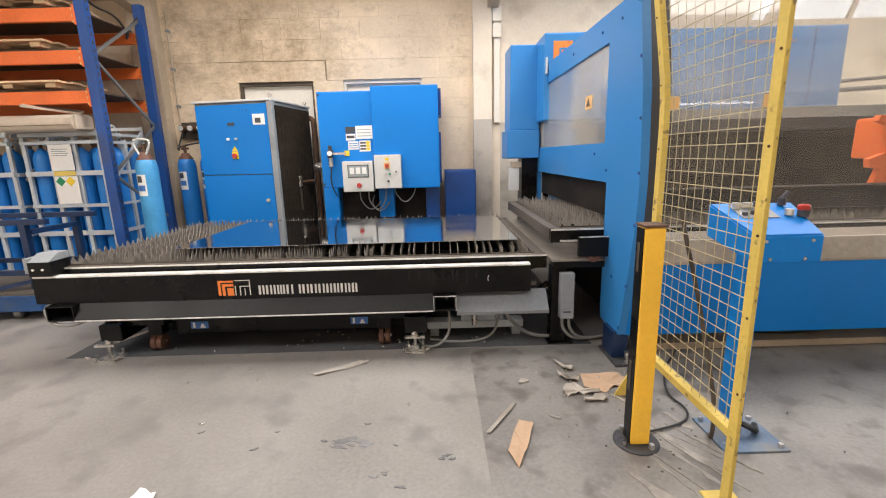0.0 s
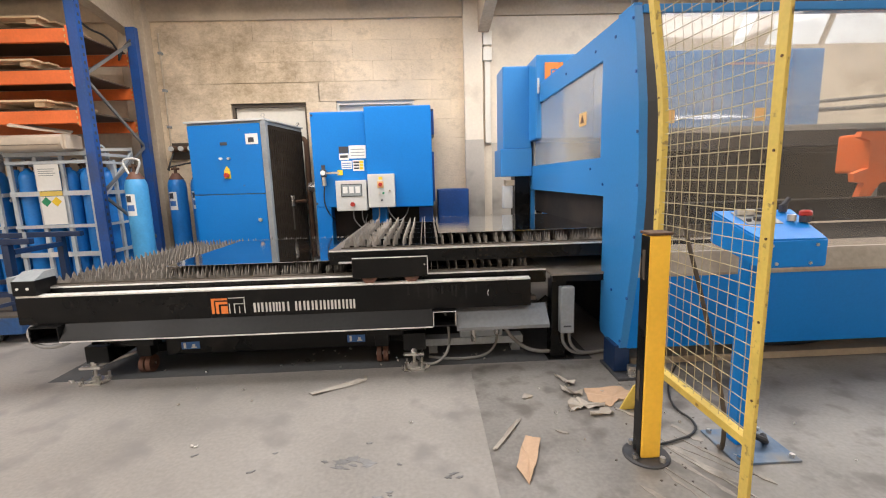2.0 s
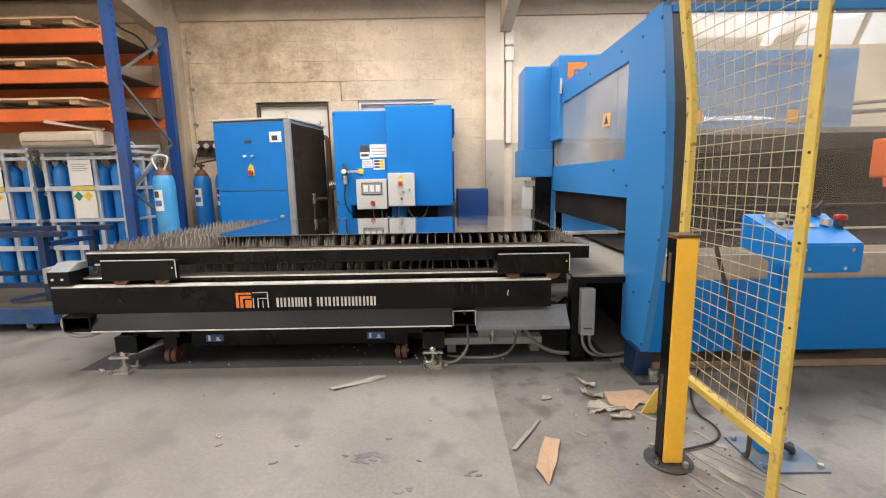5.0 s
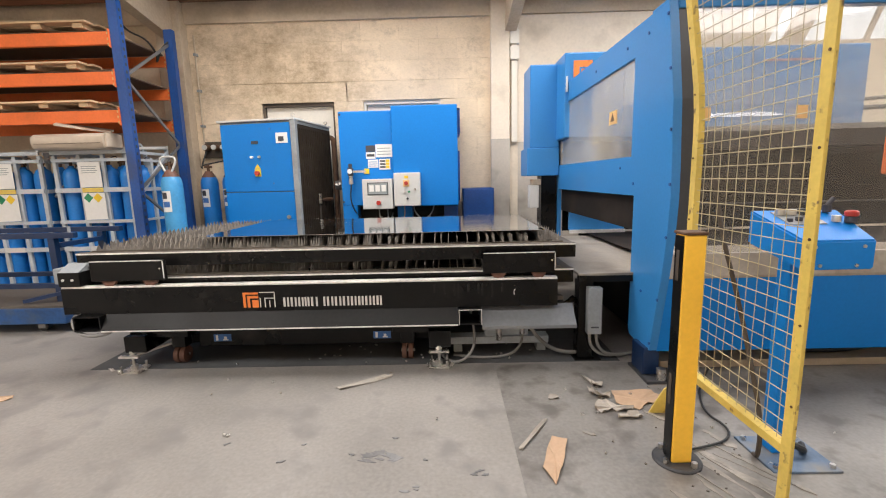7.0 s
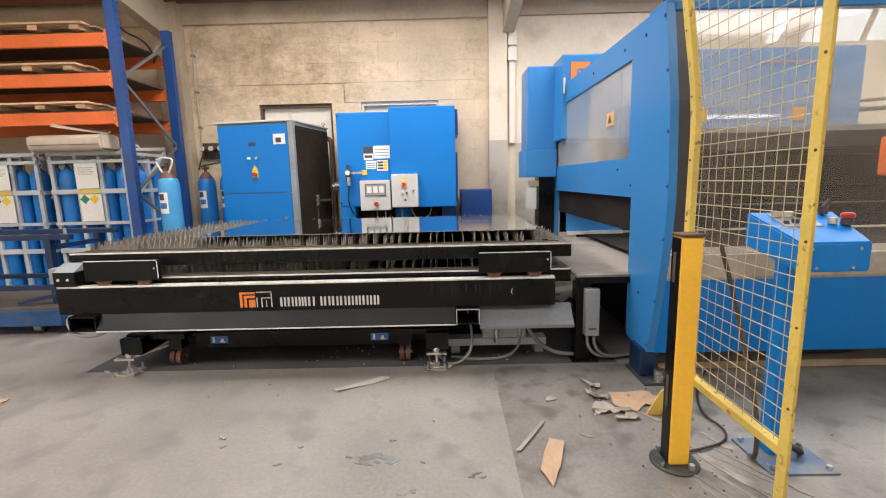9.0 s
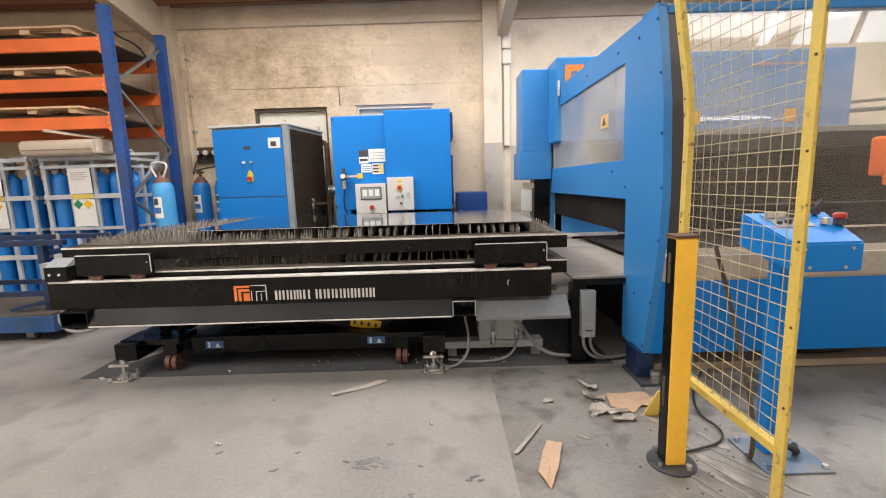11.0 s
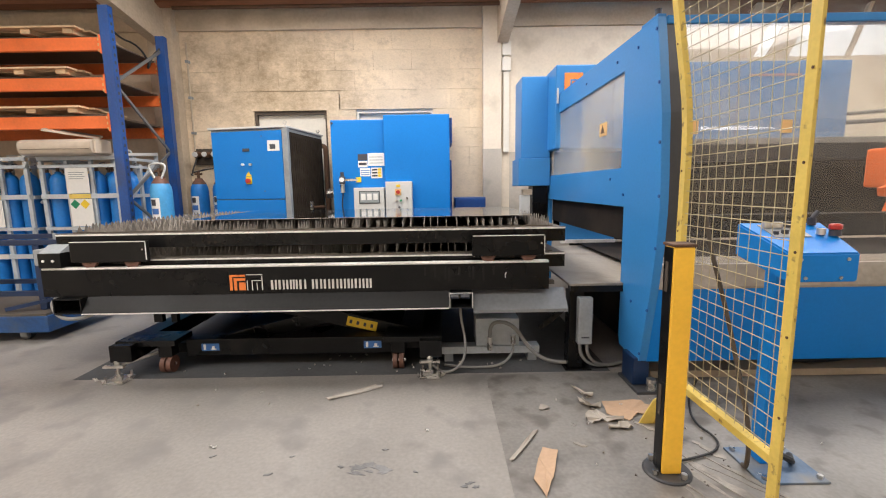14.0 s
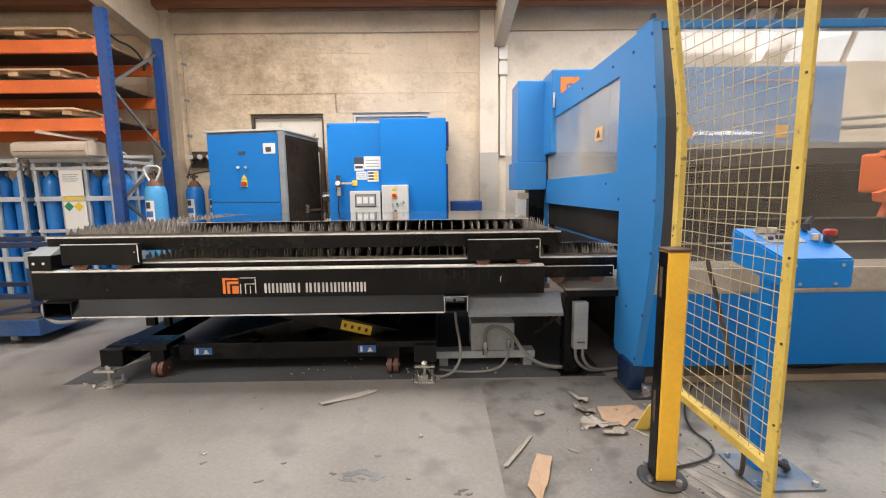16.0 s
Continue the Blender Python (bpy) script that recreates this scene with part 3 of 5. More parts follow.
part("door", boxes((0.315, 0.68, 2.733, 2.749, 0.08, 1.06), bevel=0.004), M_BLUED, sm)

# pipework between the cabinets
pw = thing("water_pipework", "rusty pipes and valves between the two cabinets", "pipe", at=(-1.32, 3.0, 0))
part("riser", tubes(((-1.30, 3.1, 0), (-1.30, 3.1, 1.65), 0.03)), M_RUST, pw)
part("elbow", sweep(bmesh.new(), [(-1.30, 3.1, 1.65), (-1.30, 3.1, 1.75), (-1.4, 3.1, 1.78)], 0.032), M_RUST, pw)
part("filter_canister", tubes(((-1.25, 2.9, 1.15), (-1.12, 2.9, 1.15), 0.06)), M_CHROME, pw)
part("branch", tubes(((-1.53, 2.5, 0.98), (-1.30, 2.9, 0.98), 0.022)), M_RUST, pw)
part("valve", boxes((-1.46, -1.38, 2.62, 2.70, 0.93, 1.06), bevel=0.01), M_CHROME, pw)
part("pump", tubes(((-1.43, 2.66, 0.65), (-1.43, 2.66, 0.93), 0.045)), M_BRONZE, pw)

# ---- lift table under the pallets ----
lift = thing("scissor_lift_table", "black steel scissor lift base with castors and levelling feet", "lift table", at=(-1.0, 0.5, 0))
part("base_beam", boxes((-1.62, -0.16, 0.16, 0.26, 0.09, 0.205), bevel=0.006), M_BLACK, lift)
part("base_beam", boxes((-1.62, -0.16, 1.50, 1.60, 0.09, 0.205), bevel=0.006), M_BLACK, lift)
part("base_plate", boxes((-1.6, -0.2, 0.265, 1.495, 0.10, 0.13)), M_BLACK, lift)
for x0, x1, xf, xc in ((-2.0, -1.86, -1.965, -1.715), (-0.02, 0.122, 0.044, -0.17)):
    out = part("outrigger", boxes((x0, x1, -0.03, 1.7, 0.125, 0.235), (min(x0, xc - 0.09), max(x1, xc + 0.1), 0.03, 0.24, 0.206, 0.243), bevel=0.005), M_BLACK, lift)
    part("floor_beam", boxes((min(x1, -0.2) if xf > -1 else x1, xc + 0.3 if xf < -1 else x0, 0.25, 0.33, 0.085, 0.15)), M_BLACK, lift)
    ft = part("levelling_foot", tubes(((xf, -0.015, 0.02), (xf, -0.015, 0.20), 0.010)), M_CHROME, lift, "zinc levelling screw")
    part("foot_plate", boxes((xf - 0.065, xf + 0.065, -0.08, 0.05, 0.0, 0.014), bevel=0.003), M_CHROME, ft)
    part("bracket", boxes((xf - 0.065, xf + 0.065, -0.06, -0.031, 0.098, 0.112), bevel=0.002), M_CHROME, ft)
    part("lock_nut", tubes(((xf, -0.015, 0.112), (xf, -0.015, 0.135), 0.021), seg=6), M_CHROME, ft)
    part("lock_nut", tubes(((xf, -0.015, 0.014), (xf, -0.015, 0.04), 0.024), seg=6), M_CHROME, ft)
    for dx, dy in ((-0.05, -0.06), (0.05, -0.06), (-0.05, 0.035), (0.05, 0.035)):
        part("anchor_bolt", tubes(((xf + dx, -0.005 + dy, 0.014), (xf + dx, -0.005 + dy, 0.05), 0.008)), M_CHROME, ft)
    cs = part("castor", boxes((xc - 0.045, xc + 0.045, 0.08, 0.16, 0.115, 0.206), bevel=0.004), M_BLACK, lift)
    for k in (-1, 1):
        part("castor_wheel", tubes(((xc + k * 0.006, 0.115, 0.057), (xc + k * 0.036, 0.115, 0.057), 0.056), seg=24), M_CASTOR, cs, "red-brown castor wheel")
    part("axle", tubes(((xc - 0.045, 0.115, 0.057), (xc + 0.045, 0.115, 0.057), 0.010)), M_CHROME, cs)
part("pull_rod", tubes(((-1.95, 0.0, 0.10), (-1.78, 0.16, 0.13), 0.010)), M_CHROME, lift)
for x in (-1.455, -0.35):
    st = part("label_plate", boxes((x - 0.06, x + 0.06, 0.157, 0.1595, 0.125, 0.175)), M_LBLUE, lift, "blue sticker")
    part("label_print", boxes((x - 0.045, x - 0.03, 0.1545, 0.157, 0.132, 0.17)), M_PAPER, st)
    part("label_print", boxes((x + 0.005, x + 0.04, 0.1545, 0.157, 0.132, 0.14), (x + 0.012, x + 0.03, 0.1545, 0.157, 0.14, 0.158)), M_PAPER, st)

ARM = 1.55
arms = []
for y, s in ((0.30, 1), (0.36, -1), (1.40, 1), (1.34, -1)):
    a = new("scissor_arm", mesh_of("scissor_arm", boxes((-ARM / 2, ARM / 2, -0.022, 0.022, -0.05, 0.05), bevel=0.006), M_BLACK))
    a.parent = lift
    if y == 0.30:
        tp = new("warning_tape", mesh_of("warning_tape", boxes((0.12, 0.335, -0.0255, -0.0225, -0.034, 0.034)), M_YLAB))
        tp.parent = a
        tagged(tp, "yellow and black warning sticker")
        for k in range(4):
            pk = new("tape_print", mesh_of("tape_print", boxes((0.14 + k * 0.05, 0.158 + k * 0.05, -0.0275, -0.0256, -0.014, 0.012)), M_INK))
            pk.parent = tp
    arms.append((a, y, s))

# ---- lifting platform with the long rail beams ----
plat = thing("lifting_platform", "long black lifting frame with painted mark and worn top edge", "lift frame", at=(-0.75, 0.8, 0.3))
XL, XR, YB = -2.345, 0.797, -0.044
part("side_beam", prism(bmesh.new(), [(YB, 0.405), (YB, 0.572), (0.012, 0.572), (0.012, 0.558), (YB + 0.014, 0.558), (YB + 0.014, 0.419), (0.10, 0.419), (0.10, 0.405)], "x", XL, XR), M_BLACK, plat, "black channel beam")
part("worn_edge", boxes((XL + 0.005, XR - 0.002, YB - 0.002, 0.01, 0.5725, 0.586), bevel=0.005), M_WORN_GLINT, plat, "worn rail edge with its bright highlight in the colour")
part("side_beam", boxes((XL, XR, 1.86, 1.90, 0.405, 0.586), bevel=0.004), M_BLACK, plat)
part("inner_rail", boxes((XL, XR + 0.05, 0.02, 0.07, 0.42, 0.445)), M_RAILTOP, plat)
part("inner_rail", boxes((XL, XR + 0.05, 1.74, 1.79, 0.42, 0.445)), M_RAILTOP, plat)
part("platform_plate", boxes((-2.0, 0.2, 0.11, 1.73, 0.36, 0.404)), M_BLACK, plat)
for x in (XL + 0.02, -1.7, -0.9, -0.1, XR - 0.1):
    part("cross_member", boxes((x, x + 0.08, 0.105, 1.85, 0.405, 0.44)), M_BLACK, plat)
bm = bmesh.new()
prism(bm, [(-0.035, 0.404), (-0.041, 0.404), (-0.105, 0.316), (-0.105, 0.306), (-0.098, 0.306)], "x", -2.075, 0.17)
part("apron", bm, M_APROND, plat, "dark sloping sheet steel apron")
part("apron_lip", boxes((-2.075, 0.17, -0.1085, -0.1055, 0.304, 0.312)), M_WORN_GLINT, plat, "bare lower lip with its bright highlight in the colour")
bm = bmesh.new()
prism(bm, [(0.02, 0.400), (0.013, 0.400), (-0.10, 0.292), (-0.10, 0.272), (-0.093, 0.272)], "x", 0.322, 0.905)
part("apron", bm, M_APRON, plat, "sloping grey sheet steel apron")
for x0, x1 in ((0.177, 0.316), (-2.25, -2.078)):
    y0, y1, z0, z1 = -0.10, 0.10, 0.306, 0.402
    part("fork_pocket", boxes((x0, x1, y0, y1, z1 - 0.008, z1), (x0, x1, y0, y1, z0, z0 + 0.008), (x0, x0 + 0.008, y0, y1, z0 + 0.0085, z1 - 0.0085), (x1 - 0.008, x1, y0, y1, z0 + 0.0085, z1 - 0.0085), bevel=0.001), M_BLACK, plat)
    if x0 > 0:
        part("pocket_rim", boxes((x0 - 0.002, x1 + 0.002, y0 - 0.003, y0 - 0.0005, z1 - 0.003, z1 + 0.001), (x0 - 0.002, x0 + 0.002, y0 - 0.003, y0 - 0.0005, z0, z1 - 0.0035), (x1 - 0.002, x1 + 0.002, y0 - 0.003, y0 - 0.0005, z0, z1 - 0.0035)), M_GREYL, plat, "thin pale grey rim")
# unseen sheet, added so the space under the platform stays dark
part("rear_skirt", boxes((-2.25, 0.78, 1.83, 1.855, 0.12, 0.404)), M_DARK, plat, "added dark sheet for the shade under the platform")
part("gusset", boxes((-1.86, -1.80, 0.22, 0.26, 0.15, 0.36), (-1.74, -1.70, 0.22, 0.26, 0.15, 0.36), bevel=0.003), M_BLACK, plat)
mt = part("drive_housing", boxes((-2.34, -2.20, -0.06, 0.10, 0.588, 0.68), bevel=0.006), M_BLACK, plat)
bm = bmesh.new()
prism(bm, [(-0.062, 0.681), (0.02, 0.725), (0.10, 0.725), (0.10, 0.681)], "x", -2.33, -2.20)
part("cover", bm, M_GREYP, mt, "grey sloping cover")
part("bracket", boxes((-2.39, -2.345, -0.03, 0.06, 0.60, 0.70), bevel=0.006), M_GREYP, mt)
for x in (-2.305, -2.245):
    part("screw", tubes(((x, -0.066, 0.633), (x, -0.058, 0.633), 0.008)), M_PAPER, mt)
part("loop_cable", sweep(bmesh.new(), [(-2.27, -0.02, 0.41), (-2.30, -0.06, 0.36), (-2.22, -0.09, 0.27), (-2.05, -0.08, 0.28), (-2.0, -0.03, 0.35)], 0.012), M_CABLE, plat)
for k in range(9):
    x = 0.02 + 0.05 * k + 0.013 * (k % 3)
    part("drip_mark", boxes((x, x + 0.012, YB - 0.0012, YB - 0.0004, 0.50 - 0.012 * (k % 4), 0.555)), M_APROND, plat)
part("chalk_mark", sweep(bmesh.new(), [(0.53, YB - 0.002, 0.515), (0.522, YB - 0.002, 0.495), (0.527, YB - 0.002, 0.48)], 0.0025, 5, 1), M_PAPER, plat)

# painted mark on the beam
yl = YB - 0.0015
LX, LZ, S = -1.187, 0.428, 0.098
lg = part("emblem", boxes((LX, LX + S, yl, YB - 0.0003, LZ, LZ + S)), M_ORANGE2, plat, "worn orange square emblem")
part("emblem_line", boxes((LX + 0.045, LX + 0.057, yl - 0.001, yl, LZ, LZ + 0.06), (LX + 0.0575, LX + S, yl - 0.001, yl, LZ + 0.05, LZ + 0.06), (LX + 0.018, LX + 0.026, yl - 0.001, yl, LZ, LZ + 0.085), (LX + 0.0265, LX + S, yl - 0.001, yl, LZ + 0.077, LZ + 0.085)), M_BLACK, lg)
X2 = LX + S + 0.008
part("emblem", boxes((X2, X2 + 0.006, yl, YB - 0.0003, LZ, LZ + 0.062), (X2, X2 + S, yl, YB - 0.0003, LZ + 0.095, LZ + 0.1), (X2 + 0.03, X2 + 0.036, yl, YB - 0.0003, LZ, LZ + 0.062), (X2 + 0.0365, X2 + 0.09, yl, YB - 0.0003, LZ + 0.057, LZ + 0.062),
                     (X2 + 0.092, X2 + 0.098, yl, YB - 0.0003, LZ, LZ + 0.09), (X2 + 0.06, X2 + 0.065, yl, YB - 0.0003, LZ, LZ + 0.045)), M_TEXT, plat, "worn pale outline emblem")
BARS = (0.036, 0.038, 0.012, 0.048, 0.042, 0.0, 0.012, 0.040, 0.040, 0.040, 0.036, 0.034, 0.038, 0.012, 0.034)   # widths; 0 is the gap
x = -0.932
for w in BARS:
    if w == 0:
        x += 0.026
        continue
    st = 0.0115
    if w < 0.02:
        strips = [(x, x + w)]
    elif w > 0.045:
        strips = [(x, x + st), (x + w / 2 - st / 2, x + w / 2 + st / 2), (x + w - st, x + w)]
    else:
        strips = [(x, x + st + 0.002), (x + w - st, x + w)]
    for p, q in strips:
        part("letter_bar", boxes((p, q, yl, YB - 0.0003, 0.430, 0.4895)), M_TEXT, plat, "silver-grey paint bar")
    x += w + 0.0105

# ---- the two slatted pallets ----
PX0, PX1, PY0, PY1 = -2.30, 0.917, 0.045, 1.79
slat_meshes = []
for v in range(5):
    rng = random.Random(20 + v)
    bm = bmesh.new()
    pts, y, n = [(PY0 + 0.055, 0.60)], PY0 + 0.055, 28
    step = (PY1 - PY0 - 0.11) / n
    for k in range(n):
        tip = 0.675 - rng.random() ** 2 * 0.018
        ya = PY0 + 0.055 + k * step
        pts += [(ya + step * 0.12, 0.622 + rng.uniform(-0.005, 0.005)), (ya + step * (0.33 + rng.uniform(-0.05, 0.05)), tip - 0.014), (ya + step * (0.5 + rng.uniform(-0.1, 0.1)), tip), (ya + step * (0.68 + rng.uniform(-0.05, 0.05)), tip - 0.016), (ya + step * 0.9, 0.622)]
    pts += [(PY1 - 0.055, 0.640), (PY1 - 0.055, 0.60)]
    va = [bm.verts.new((-0.0012, p[0], p[1])) for p in pts]
    vb = [bm.verts.new((0.0012, p[0], p[1])) for p in pts]
    la = [bm.verts.new((-0.0012, p[0], 0.545)) for p in pts]
    lb = [bm.verts.new((0.0012, p[0], 0.545)) for p in pts]
    for i in range(len(pts) - 1):
        bm.faces.new((va[i], va[i + 1], la[i + 1], la[i]))
        bm.faces.new((vb[i], lb[i], lb[i + 1], vb[i + 1]))
        bm.faces.new((va[i], vb[i], vb[i + 1], va[i + 1]))
    bm.faces.new((va[0], la[0], lb[0], vb[0]))
    bm.faces.new((va[-1], vb[-1], lb[-1], la[-1]))
    slat_meshes.append(mesh_of("slat", bm, M_SLAT))


def pallet(name, label, tr_z0, tr_z1, ty0, ty1, seed):
    """A pallet in its low place; its trolleys run from tr_z0 to tr_z1."""
    p = thing(name, label, "machine pallet", "cutting pallets", at=(0, 0, 0))
    part("side_rail", prism(bmesh.new(), [(PY0, 0.523), (PY0, 0.610), (PY0 + 0.045, 0.610), (PY0 + 0.045, 0.598), (PY0 + 0.012, 0.598), (PY0 + 0.012, 0.523)], "x", PX0, PX1), M_BLACK, p)
    part("rail_edge", boxes((PX0, PX1, PY0 + 0.001, PY0 + 0.044, 0.6105, 0.614)), M_RAILTOP, p)
    part("rail_lip", boxes((PX0, PX1, PY0 - 0.003, PY0 + 0.002, 0.602, 0.612)), M_WORN_GLINT, p, "worn rail edge with its bright highlight in the colour")
    part("side_rail", prism(bmesh.new(), [(PY1, 0.523), (PY1, 0.610), (PY1 - 0.045, 0.610), (PY1 - 0.045, 0.598), (PY1 - 0.012, 0.598), (PY1 - 0.012, 0.523)], "x", PX0, PX1), M_BLACK, p)
    for x0, x1 in ((PX0, PX0 + 0.07), (PX1 - 0.07, PX1)):
        part("end_rail", boxes((x0, x1, PY0 + 0.046, PY1 - 0.046, 0.535, 0.608), bevel=0.003), M_RAILTOP, p)
    # more strips than needed, added to keep the slat gaps dark
    for y in (0.30, 0.62, 0.94, 1.26, 1.55):
        part("stringer", boxes((PX0 + 0.07, PX1 - 0.07, y, y + 0.006, 0.523, 0.60), bevel=0.001), M_BLACK, p)
    # toothed strip that holds the blades
    part("blade_holder", boxes((PX0 + 0.07, PX1 - 0.07, PY0 + 0.046, PY0 + 0.0525, 0.55, 0.622)), M_RAILTOP, p)
    for x0, x1 in ((-2.147, -1.68), (0.32, 0.767)):
        t = part("trolley", boxes((x0, x1, ty0, ty1, tr_z0 + 0.036, tr_z1), bevel=0.006), M_BLACK, p, "black wheel trolley box")
        part("trolley_edge", boxes((x0 + 0.004, x1 - 0.004, ty0 - 0.001, ty0 + 0.006, tr_z1 - 0.003, tr_z1 + 0.0015)), M_WORN_GLINT, t)
        part("trolley_edge", boxes((x1 - 0.004, x1 + 0.001, ty0 - 0.001, ty0 + 0.003, tr_z0 + 0.05, tr_z1 - 0.0045)), M_WORN_GLINT, t)
        part("bracket", boxes((x0 + 0.05, x1 - 0.05, ty1 + 0.0005, max(ty1 + 0.004, PY0 - 0.001), tr_z1 - 0.05, tr_z1 - 0.01)), M_BLACK, t)
        part("bolt", tubes(((x1 - 0.02, ty0 - 0.004, tr_z1 - 0.05), (x1 - 0.02, ty0, tr_z1 - 0.05), 0.006)), M_CHROME, t)
        for f in (0.22, 0.78):
            xc = x0 + (x1 - x0) * f
            w = part("wheel", tubes(((xc, ty0 + 0.012, tr_z0 + 0.045), (xc, ty1 - 0.005, tr_z0 + 0.045), 0.047), seg=28), M_CASTOR, t, "rusty steel wheel")
            part("hub", tubes(((xc, ty0 + 0.008, tr_z0 + 0.045), (xc, ty0 + 0.012, tr_z0 + 0.045), 0.02)), M_RUST, w)
    for xh in (-1.32, -0.108):
        for dx in (-0.02, 0.02):
            for dz in (-0.018, 0.018):
                part("bolt_hole", tubes(((xh + dx, PY0 - 0.002, 0.567 + dz), (xh + dx, PY0 + 0.001, 0.567 + dz), 0.009), seg=10), M_DARK, p)
    part("end_handle", boxes((PX0 + 0.06, PX0 + 0.22, PY0 - 0.02, PY0 - 0.001, 0.530, 0.540)), M_WORN_GLINT, p)
    rng = random.Random(seed)
    n = 53
    for k in range(n):
        x = PX0 + 0.10 + k * (PX1 - PX0 - 0.20) / (n - 1) + rng.uniform(-0.0025, 0.0025)
        s = share("slat", slat_meshes[rng.randrange(5)], p, (x, rng.uniform(-0.006, 0.006), rng.uniform(-0.005, 0.003)))
        s.rotation_euler = (0, radians(rng.uniform(-1.6, 1.6)), radians(rng.uniform(-0.12, 0.12)))
    return p


def sheet(name, label):
    return solo(name, boxes((-1.60, 0.76, 0.24, 1.46, 0.6765, 0.6795)), M_SHEET, label, "metal sheet", "metal sheets on the pallets", smooth=False)


low_pallet = pallet("slatted_pallet", "long black pallet with burnt spiked support slats", 0.447, 0.556, 0.008, 0.043, 3)
up_pallet = pallet("slatted_pallet", "long black pallet with burnt spiked support slats on wheel trolleys", 0.410, 0.573, -0.05, -0.012, 4)
low_sheet = sheet("steel_sheet", "mirror-bright steel sheet lying on the slats")
up_sheet = sheet("steel_sheet", "mirror-bright steel sheet lying on the slats")

RISE = 0.172
RISES = [(0, 0), (8.7, 0), (9.0, 0.014), (9.5, 0.032), (10.0, 0.050), (10.5, 0.067), (11.0, 0.084), (11.5, 0.100), (12.0, 0.117), (12.5, 0.131), (13.0, 0.146), (13.5, 0.159), (14.0, 0.169), (14.4, RISE), (16.0, RISE)]
SLIDES = [(0, 3.24), (0.3, 3.03), (0.6, 2.833), (1.0, 2.55), (1.5, 2.185), (2.0, 1.833), (2.5, 1.483), (3.0, 1.144), (3.5, 0.800), (4.0, 0.483), (4.2, 0.375), (4.6, 0.222), (5.0, 0.140), (5.5, 0.088), (6.0, 0.056),
          (6.5, 0.033), (7.0, 0.011), (7.5, 0.003), (8.0, 0), (16.0, 0)]
LEAVES = [(0, 0), (14.7, 0), (15.0, 0.026), (15.2, 0.075), (15.4, 0.145), (15.6, 0.228), (15.8, 0.34), (16.0, 0.48)]


def between(rows, t):
    for (a, u), (b, v) in zip(rows, rows[1:]):
        if a <= t <= b:
            return u + (v - u) * (t - a) / (b - a)
    return rows[-1][1]


def motions():
    base = Vector(plat.location) - Vector((0, 0, 0.008))
    walk(plat, [(t, pose(base.x, base.y, base.z + h)) for t, h in RISES])
    times = sorted({t for t, _ in RISES + SLIDES})
    for ob in (up_pallet, up_sheet):
        walk(ob, [(t, pose(between(SLIDES, t), 0, 0.164 + between(RISES, t))) for t in times])
    times = sorted({t for t, _ in RISES + LEAVES})
    for ob in (low_pallet, low_sheet):
        walk(ob, [(t, pose(between(LEAVES, t), 0, between(RISES, t))) for t in times])
    for arm, y, s in arms:
        rows = []
        for t, h in RISES:
            top = 0.33 + h
            tilt = math.degrees(math.asin((top - 0.13) / ARM))
            rows.append((t, pose(-0.66 + 1.0, y - 0.5, (top + 0.13) / 2, 0, s * tilt, 0)))
        walk(arm, rows)

# ---- fixed table and cable boxes between lift and machine ----
brt = thing("transfer_table", "dusty fixed steel transfer table on black legs", "machine table", at=(1.1, 0.8, 0))
part("table_top", boxes((0.94, 6.1, 0.0, 1.80, 0.570, 0.585), bevel=0.003), M_TABLE, brt)
part("front_rail", boxes((0.95, 6.1, 0.002, 0.06, 0.53, 0.5695)), M_BLACK, brt)
for y in (0.03, 1.66):
    part("leg", boxes((0.952, 1.045, y, y + 0.10, 0.012, 0.5295), bevel=0.004), M_BLACK, brt)
    part("foot_plate", boxes((0.93, 1.10, y - 0.02, y + 0.14, 0.0, 0.011), bevel=0.002), M_BLACK, brt)
part("brace", bar(bmesh.new(), (0.78, 0.12, 0.26), (0.95, 0.12, 0.40), 0.03, 0.03), M_BLACK, brt)
jb = thing("junction_box", "narrow grey steel cable box on the black leg", "cable box", at=(1.1, 0.02, 0.18))
part("box", boxes((0.995, 1.084, -0.03, 0.028, 0.193, 0.498), bevel=0.006), M_GREYP, jb)
part("name_plate", boxes((1.015, 1.065, -0.0325, -0.0305, 0.235, 0.245)), M_INK, jb)
for k, dx in enumerate((0.0, 0.045)):
    part("hose", sweep(bmesh.new(), [(1.015 + dx, 0.0, 0.195), (1.02 + dx, 0.0, 0.11), (1.10 + dx, 0.02, 0.03), (1.30 + dx, 0.06 + 0.03 * k, 0.02), (1.6, 0.25, 0.02)], 0.010), M_CABLE, jb)

cab = thing("floor_conduits", "loose grey flexible conduits hanging and lying under the table", "cable", at=(0.5, 0.1, 0))
part("conduit", sweep(bmesh.new(), [(0.225, 0.115, 0.50), (0.232, 0.115, 0.33), (0.258, 0.06, 0.22), (0.255, 0.0, 0.10), (0.17, -0.02, 0.02), (0.08, 0.0, 0.016), (0.0, 0.25, 0.016)], 0.009), M_CABLE, cab)
part("conduit", sweep(bmesh.new(), [(0.12, 0.12, 0.012), (0.3, 0.06, 0.012), (0.50, 0.08, 0.015), (0.585, 0.13, 0.08), (0.59, 0.16, 0.17)], 0.009), M_CABLE, cab)
part("conduit", sweep(bmesh.new(), [(0.43, 0.15, 0.16), (0.43, 0.14, 0.28), (0.50, 0.13, 0.31), (0.60, 0.12, 0.27), (0.68, 0.10, 0.13), (0.80, 0.08, 0.04), (0.97, 0.08, 0.03)], 0.013), M_CABLE, cab)
